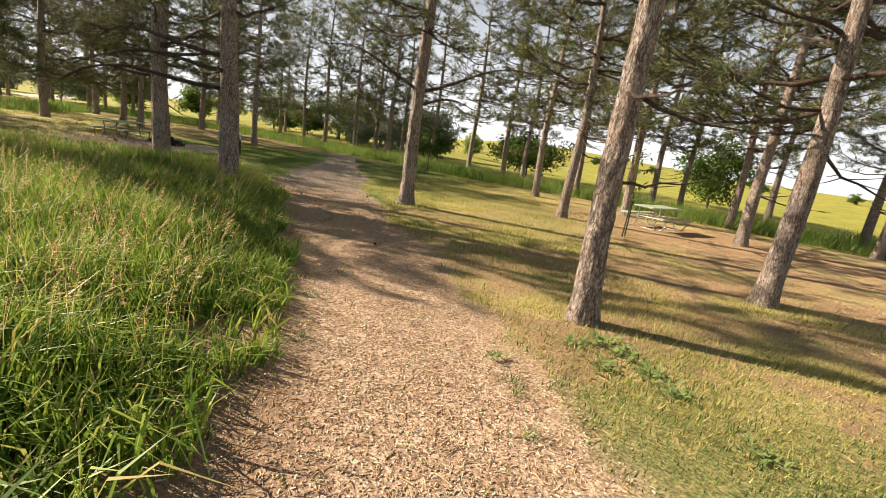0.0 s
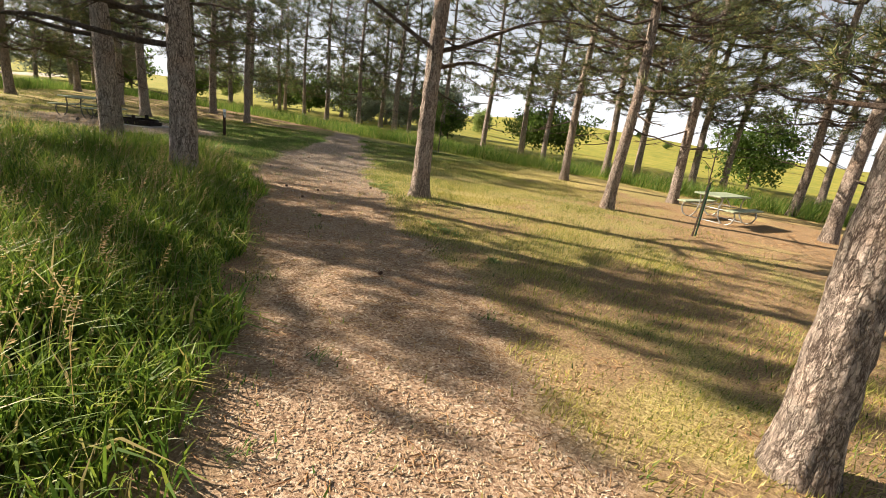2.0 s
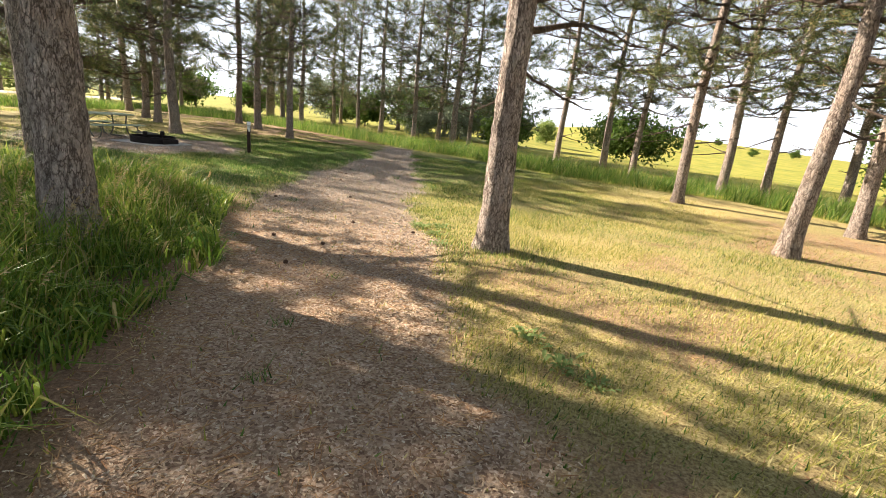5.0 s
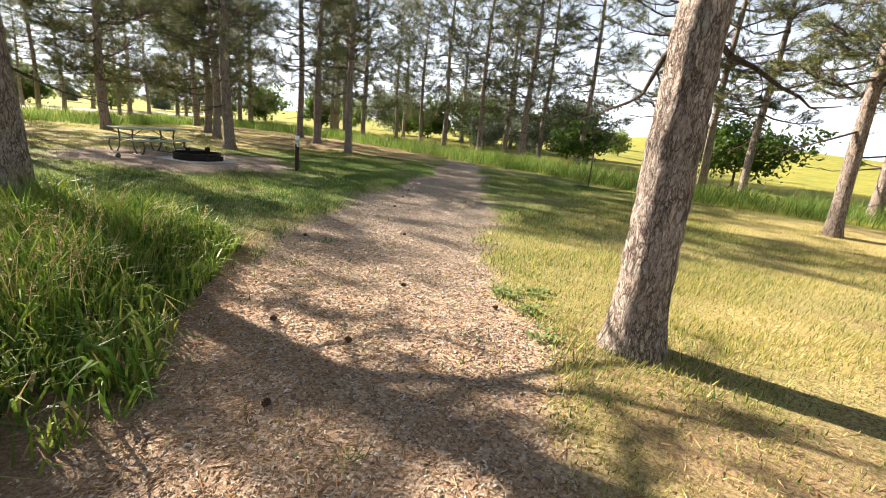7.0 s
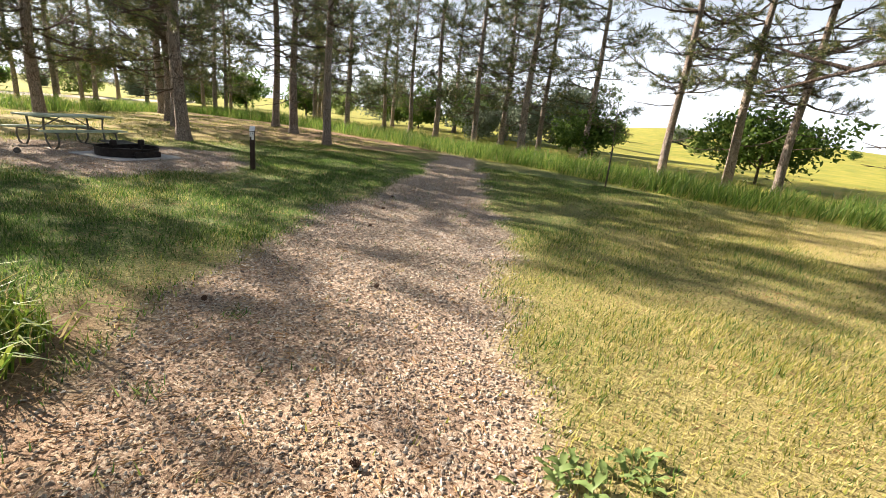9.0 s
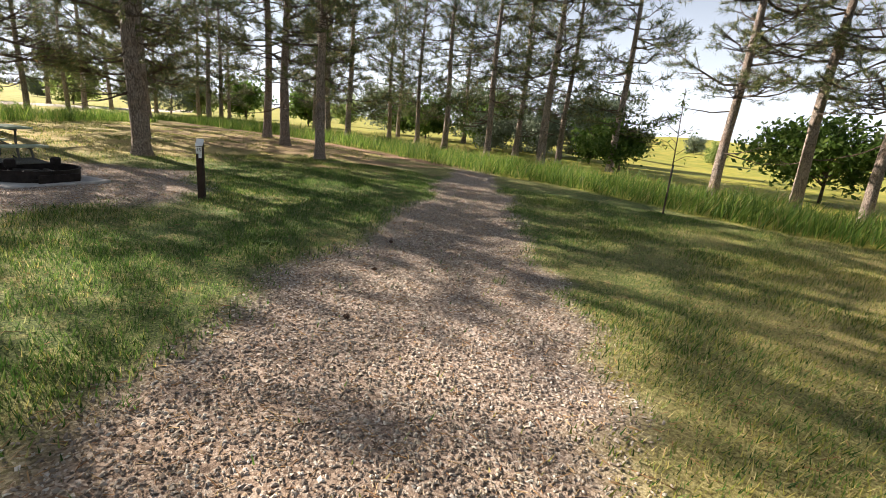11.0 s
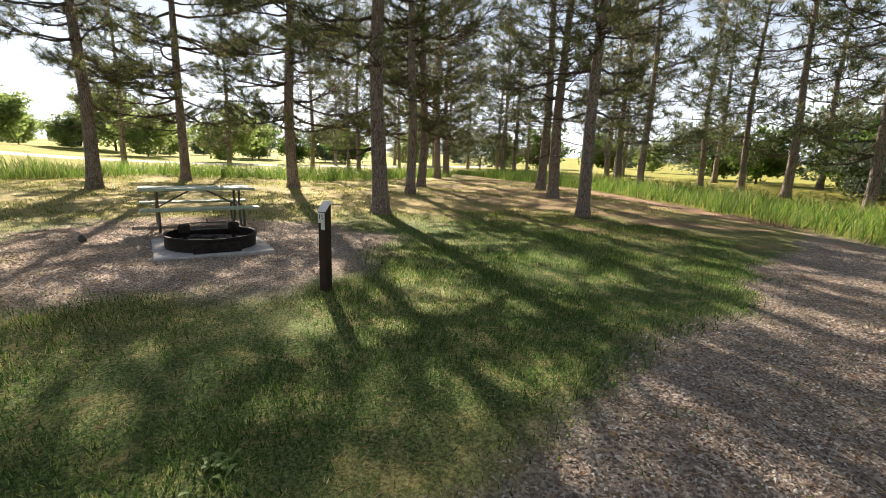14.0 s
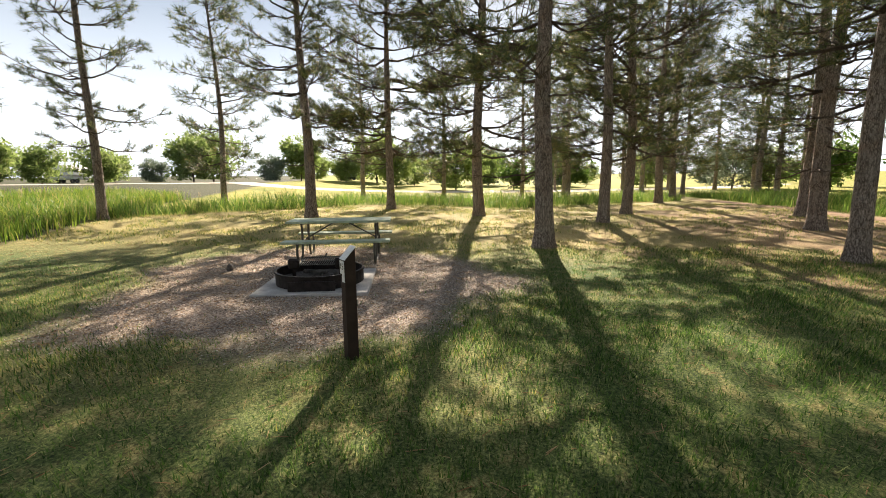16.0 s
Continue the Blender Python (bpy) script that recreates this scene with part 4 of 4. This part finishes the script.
def picnic_table(at, turn, top_mat, tube_mat, label):
    root = thing("picnic_table", at, turn, label, "picnic table", "picnic tables")
    for i, x in enumerate((-0.292, -0.146, 0, 0.146, 0.292)):
        part("tabletop_plank", plank_bm(1.86, 0.138, 0.04, (x, 0, 0.745)), top_mat, root)
    for sx in (-1, 1):
        for x in (0.585, 0.72):
            part("seat_plank", plank_bm(1.86, 0.13, 0.04, (sx * x, 0, 0.435)), top_mat, root)
    for y in (-0.66, 0.66):
        frame_part = tube_part("leg_frame", [(-0.30, y, 0.715), (-0.26, y, 0.5), (-0.30, y, 0.2), (-0.42, y, 0.04), (-0.56, y, 0.02), (-0.68, y, 0.10), (-0.74, y, 0.25), (-0.70, y, 0.38), (-0.56, y, 0.41)], 0.021, tube_mat, root)
        tube_part("leg_frame", [(0.30, y, 0.715), (0.26, y, 0.5), (0.30, y, 0.2), (0.42, y, 0.04), (0.56, y, 0.02), (0.68, y, 0.10), (0.74, y, 0.25), (0.70, y, 0.38), (0.56, y, 0.41)], 0.021, tube_mat, root)
        tube_part("crossbar", [(-0.33, y, 0.705), (0.33, y, 0.705)], 0.018, tube_mat, root)
        tube_part("crossbar", [(-0.42, y, 0.03), (0.42, y, 0.03)], 0.018, tube_mat, root)
        tube_part("brace", [(0, 0.12 if y > 0 else -0.12, 0.715), (0, y, 0.41)], 0.013, tube_mat, root)
        tube_part("crossbar", [(-0.76, y, 0.405), (0.76, y, 0.405)], 0.016, tube_mat, root)
    return root


picnic_table(spot(-19.8, 14.95, 0.02), 13.4, TABLE, TUBE, "weathered pale green picnic table on worn dirt by a fire ring")
picnic_table(spot(2.1, 17.45), -36, TABLE, GALV, "weathered pale picnic table with curved steel legs under pines")


# ---- fire ring on its slab ----
SLAB = (-17.85, 15.36)
slab_z = ground_at(*SLAB) + 0.0
slab = thing("concrete_slab", (SLAB[0], SLAB[1], slab_z), 13, "square pale concrete slab set in the dirt", "slab")
part("slab", box_bm(1.6, 1.52, 0.14, (0, 0, -0.03), 0.012), CONCRETE, slab)


def ring_bm(r_in, r_out, z0, z1, a0=0.0, a1=360.0, seg=48):
    bm = bmesh.new()
    full = a1 - a0 >= 359.9
    loops = []
    for i in range(seg + (0 if full else 1)):
        t = radians(a0 + (a1 - a0) * i / seg)
        c, s = math.cos(t), math.sin(t)
        loops.append([bm.verts.new((q * c, q * s, z)) for q, z in ((r_in, z0), (r_out, z0), (r_out, z1), (r_in, z1))])
    for i in range(len(loops) if full else len(loops) - 1):
        p, q = loops[i], loops[(i + 1) % len(loops)]
        for k in range(4):
            bm.faces.new((p[k], p[(k + 1) % 4], q[(k + 1) % 4], q[k]))
    if not full:
        bm.faces.new(loops[0])
        bm.faces.new(loops[-1][::-1])
    return bm


RING = (SLAB[0] + 0.03, SLAB[1] + 0.02)
fire = thing("fire_ring", (RING[0], RING[1], slab_z + 0.042), 13, "sooty black steel fire ring with a swivelling grate", "fire ring")
part("ring_wall", ring_bm(0.607, 0.62, 0, 0.17), STEEL, fire, smooth=False)
part("rim", ring_bm(0.6, 0.637, 0.17, 0.188), STEEL, fire)
part("ash_bed", ring_bm(0.001, 0.605, 0.0, 0.05), ASH, fire, "grey ash and charred bits")
part("front_plate", box_bm(0.03, 0.62, 0.13, (0.645, 0.0, 0.065), 0.006), STEEL, fire, "black steel ash lip")
part("front_floor", box_bm(0.16, 0.62, 0.012, (0.55, 0.0, 0.057), 0.003), STEEL, fire)
for y in (-0.36, 0.30):
    part("bracket", box_bm(0.07, 0.16, 0.15, (0.06, y, 0.265), 0.025), STEEL, fire)
    part("bracket_stem", box_bm(0.03, 0.05, 0.22, (0.05, y, 0.13), 0.004), STEEL, fire)
grate = part("grate", ring_bm(0.001, 0.004, 0.205, 0.21), STEEL, fire)
for y in (-0.31, 0.25):
    tube_part("grate_rail", [(-0.46, y, 0.27), (0.05, y, 0.235)], 0.009, TUBE, grate)
for i in range(18):
    y = -0.295 + 0.0312 * i
    tube_part("grate_bar", [(-0.46, y, 0.277), (0.04, y, 0.243)], 0.006, TUBE, grate, sides=5)
for x in (-0.44, -0.2, 0.03):
    tube_part("grate_bar", [(x, -0.31, 0.24 - 0.07 * (x - 0.03)), (x, 0.25, 0.24 - 0.07 * (x - 0.03))], 0.008, TUBE, grate, sides=5)
tube_part("handle", [(-0.45, 0.0, 0.274), (-0.5, 0.0, 0.29), (-0.54, 0.0, 0.31)], 0.012, STEEL, grate, sides=6)
for i, (x, y, t, l) in enumerate(((0.15, 0.1, 30, 0.34), (-0.1, -0.12, 80, 0.4), (0.28, -0.08, 140, 0.26), (0.0, 0.2, 10, 0.3))):
    log = thing("charred_log", (RING[0] + x, RING[1] + y, slab_z + 0.125 + 0.02 * (i % 2)), t, "short charred log lying in the ash", "log", "charred logs")
    s = Soup()
    s.tube([(-l / 2, 0, 0), (-l / 4, 0.01, 0.006), (l / 4, -0.008, 0), (l / 2, 0.005, 0.01)], [0.028, 0.033, 0.03, 0.022], 8)
    link("charred_wood", s.mesh("charred_wood"), ASH if i % 2 else STEEL, log)


# ---- numbered site posts ----
def words(name, text, size, m, mat, parent):
    cu = bpy.data.curves.new(name, "FONT")
    cu.body, cu.size, cu.extrude, cu.align_x, cu.align_y = text, size, 0.0008, "CENTER", "CENTER"
    tmp = new(name, cu)
    me = bpy.data.meshes.new_from_object(tmp.evaluated_get(bpy.context.evaluated_depsgraph_get()))
    bpy.data.objects.remove(tmp)
    ob = link(name, me, mat, parent)
    ob.matrix_basis = m
    return ob


def site_post(at, turn, text, label):
    """A square post with a slanted, metal-capped top and a number plate on its front (+x) face."""
    root = thing("site_post", at, turn, label, "post", "numbered site posts")
    w = 0.049
    bm = bmesh.new()
    lo = [bm.verts.new((x * w, y * w, -0.2)) for x, y in ((-1, -1), (1, -1), (1, 1), (-1, 1))]
    hi = [bm.verts.new((x * w, y * w, 0.865 if x > 0 else 0.965)) for x, y in ((-1, -1), (1, -1), (1, 1), (-1, 1))]
    bm.faces.new(lo[::-1])
    bm.faces.new(hi)
    for i in range(4):
        bm.faces.new((lo[i], lo[(i + 1) % 4], hi[(i + 1) % 4], hi[i]))
    bmesh.ops.bevel(bm, geom=bm.edges[:], offset=0.006, segments=1, affect="EDGES")
    part("post", bm, POST, root)
    slope = math.degrees(math.atan2(0.10, 2 * w))
    part("cap", box_bm(0.152, 0.112, 0.006, (0, 0, 0.92), 0.002, pose(0, 0, 0, 0, slope, 0)), WHITE, root, "white slanted metal cap")
    sign = part("number_plate", box_bm(0.004, 0.09, 0.11, (w + 0.004, 0.0, 0.8), 0.001), WHITE, root, "white number plate")
    words("number", text, 0.075, pose(w + 0.0075, 0.0, 0.808, 90, 0, 90), INK, sign)
    part("permit_slip", box_bm(0.004, 0.05, 0.075, (w + 0.003, 0.018, 0.715), 0.001), WHITE, root, "small white paper slip")
    return root


site_post(spot(-15.2, 16.8), -47, "15", "dark brown site post with a white slanted cap and number plate")
site_post(spot(4.25, 12.2), -60, "14", "dark brown site post with a white cap beside a pine")


# ---- seed heads over the tall grass ----
def seed_heads(name, p, top, mat, label, spikelets=13):
    """Thin bent stems, each ending in a loose nodding plume of small spikelets."""
    n = len(p)
    way = rng.normal(0.4, 0.5, n)
    out = np.stack([np.cos(way), np.sin(way), np.zeros(n)], -1)
    side = np.stack([-np.sin(way), np.cos(way), np.zeros(n)], -1)
    base = np.stack([p[:, 0], p[:, 1], land(p[:, 0], p[:, 1])], -1)
    top = np.asarray(top)[:, None]
    bow = rng.uniform(0.1, 0.32, (n, 1))

    def along(u):
        return base + np.array([0, 0, 1.0]) * top * (u - 0.22 * bow * u ** 4) + out * top * bow * u ** 2.5

    steps = (0.0, 0.45, 0.75, 0.9, 1.0)
    rail = []
    for u in steps:
        rail += [along(u) - side * 0.0013, along(u) + side * 0.0013]
    v, k = [np.stack(rail, 1).reshape(-1, 3)], 2 * len(steps)
    b = np.arange(n)[:, None] * k
    f = [np.concatenate([b + [2 * i, 2 * i + 1, 2 * i + 2] for i in range(len(steps) - 1)] + [b + [2 * i + 1, 2 * i + 3, 2 * i + 2] for i in range(len(steps) - 1)])]
    for j in range(spikelets):
        u = 0.74 + 0.27 * j / (spikelets - 1)
        root = along(u)
        turn = rng.uniform(-1.2, 1.2, (n, 1)) + (0.5 if j % 2 else -0.5)
        d = out * np.cos(turn) + side * np.sin(turn) + np.array([0, 0, 1.0]) * rng.uniform(-0.35, 0.55, (n, 1))
        size = rng.uniform(0.022, 0.04, (n, 1)) * (1.25 - 0.6 * j / spikelets)
        w = np.cross(d, rng.normal(0, 1, (n, 3)))
        w /= np.linalg.norm(w, axis=1)[:, None] + 1e-9
        v.append(np.stack([root, root + d * size * 0.55 + w * 0.0042, root + d * size * 0.55 - w * 0.0042, root + d * size], 1).reshape(-1, 3))
        q = n * k + j * n * 4 + np.arange(n)[:, None] * 4
        f.append(np.concatenate([q + [0, 1, 2], q + [1, 3, 2]]))
    return tagged(link(name, tri_mesh(name, np.concatenate(v), np.concatenate(f)), mat), label, "grass", kind="stuff")


heads = scatter(4600, -15, 1, -1, 12.2, lambda x, y: tall_mask(x, y) * step(0.25, 0.9, lerp_table(y, PATH_L) - x) * step(0.3, 0.6, vnoise(x, y, 1.6, 61)))
seed_heads("seed_heads", heads, rng.uniform(0.5, 0.85, len(heads)), SEED, "drooping straw-coloured grass seed heads")
heads = scatter(5000, -34, 12, 2, 36, lambda x, y: band_mask(x, y) * step(5.5, 3, np.minimum(np.abs(y - lerp_table(x, BAND_IN)), np.abs(x - lerp_table(y, WEST_IN)))))
seed_heads("seed_heads", heads, rng.uniform(0.6, 0.95, len(heads)), SEED, "pale seed heads above the meadow grass", 7)


# ---- weeds and cones ----
def weed(x, y, size, seed):
    r = np.random.default_rng(seed)
    root = thing("weed", spot(x, y), r.uniform(0, 360), "low broad-leaved green weed in the lawn", "weed", "broad-leaved weeds")
    for i in range(36):
        az, ln = i * 2.4 + r.uniform(-0.3, 0.3), 0.55 * size * r.uniform(0.5, 1.2)
        foot = np.array([*r.normal(0, 0.42 * size, 2), 0.0])
        d, e = np.array([math.cos(az), math.sin(az), 0]), np.array([-math.sin(az), math.cos(az), 0])
        v = []
        for q, wd, h in ((0.05, 0.04, 0.02), (0.4, 0.15, 0.34), (0.72, 0.17, 0.5), (1.0, 0.02, 0.46)):
            c = foot + d * q * ln + np.array([0, 0, h * ln])
            v += [c - e * wd * ln, c + np.array([0, 0, -0.05 * ln]), c + e * wd * ln]
        f = []
        for k in range(3):
            a3 = 3 * k
            for b in (0, 1):
                f += [(a3 + b, a3 + b + 1, a3 + b + 4), (a3 + b, a3 + b + 4, a3 + b + 3)]
        link("leaf", tri_mesh("leaf", v, f, True), WEED, root)


for i, (x, y, s) in enumerate([(0.28, 4.55, 0.17), (0.55, 4.3, 0.15), (0.1, 4.25, 0.13), (0.75, 4.05, 0.14), (0.35, 3.9, 0.12), (0.9, 3.7, 0.13), (-3.7, 9.4, 0.13), (-3.35, 9.1, 0.12), (-3.1, 9.0, 0.1), (-6.25, 12.15, 0.15), (-6.0, 12.4, 0.14), (-5.8, 11.9, 0.12), (-5.5, 11.4, 0.11), (-2.3, 8.0, 0.1), (-12.4, 16.0, 0.1), (1.3, 3.1, 0.11), (-0.5, 3.5, 0.08)]):
    weed(x, y, 1.25 * s, 80 + i)

CONE = plain("cone_scales", (0.10, 0.06, 0.04), 0.8, 0, 40, 0.5, 0.6)


def cone_mesh():
    s = Soup()
    s.tube([(-0.03, 0, 0), (0, 0, 0), (0.035, 0, 0)], [0.014, 0.02, 0.008], 7)
    for i in range(34):
        u, az = i / 33, i * 2.39996
        rad = 0.026 * math.sin(math.pi * (0.18 + 0.75 * u))
        c = np.array([-0.034 + 0.07 * u, 0.006 * math.cos(az), 0.006 * math.sin(az)])
        d = np.array([0.35, math.cos(az), math.sin(az)])
        e = np.array([0, -math.sin(az), math.cos(az)])
        tip = c + d * rad
        s.add([c - e * 0.006, c + e * 0.006, tip + e * 0.006, tip - e * 0.006, tip + np.array([0.006, 0, 0])], [(0, 1, 2), (0, 2, 3), (3, 2, 4), (1, 0, 4), (1, 4, 2), (0, 3, 4)])
    return s.mesh("pine_cone", False)


cone = link("pine_cone", cone_mesh(), CONE)
tagged(cone, "dark brown open pine cone lying on the path", "pine cone", "fallen cones")
cone_at = [(-7.2, 10.2), (-6.55, 10.35), (-6.1, 11.75), (-9.2, 12.15), (-7.05, 11.6), (-8.5, 13.4), (-11.6, 17.4), (-10.9, 16.3), (-6.3, 9.5), (-10.2, 15.2), (-3.2, 6.6)]
cone.matrix_basis = pose(cone_at[0][0], cone_at[0][1], ground_at(*cone_at[0]) + 0.0, 0, 0, 40) @ Matrix.Scale(0.75, 4)
for i, (x, y) in enumerate(cone_at[1:]):
    copy_thing(cone, pose(x, y, ground_at(x, y) + 0.0, 30 * i, 5, 67 * i))


# ---- small stone on the worn pad ----
stone_bm = bmesh.new()
bmesh.ops.create_icosphere(stone_bm, subdivisions=3, radius=0.07)
for vert in stone_bm.verts:
    k = 0.8 + 0.5 * float(vnoise(vert.co.x * 9 + 3, vert.co.y * 9 + vert.co.z * 7, 0.5, 6))
    vert.co = Vector((vert.co.x * k * 0.8, vert.co.y * k * 0.7, vert.co.z * k))
pad_stone = thing("stone", spot(-18.37, 13.57, -0.04), 25, "small dark rough stone lying on the worn pad", "stone")
part("rock", stone_bm, ASH, pad_stone, smooth=True)


# ---- camper far off beyond the meadow ----
def camper(at, turn):
    root = thing("camper_trailer", at, turn, "white camper trailer parked far off beyond the meadow", "camper")
    body = part("body", box_bm(2.3, 5.6, 2.1, (0, 0, 1.55), 0.18), WHITE, root, "white body", True)
    for y in (-1.6, 0.2, 1.8):
        part("window", box_bm(0.03, 0.9, 0.55, (1.16, y, 1.85), 0.02), INK, body, "dark window")
    part("door", box_bm(0.03, 0.65, 1.6, (1.16, -0.75, 1.4), 0.02), TABLE, body)
    part("stripe", box_bm(0.02, 5.2, 0.16, (1.165, 0, 1.05), 0.005), TUBE, body, "grey stripe")
    for x in (-1.0, 1.0):
        for y in (-0.45, 0.45):
            tube_part("wheel", [(x - 0.1, y, 0.34), (x + 0.1, y, 0.34)], 0.34, INK, root, "black tyre", 16)
    tube_part("drawbar", [(0, 2.7, 0.55), (0, 4.0, 0.5)], 0.06, INK, root)
    return root


camper(spot(-84.0, -8.0), 60)
camper(spot(-70.0, -46.0), 100)
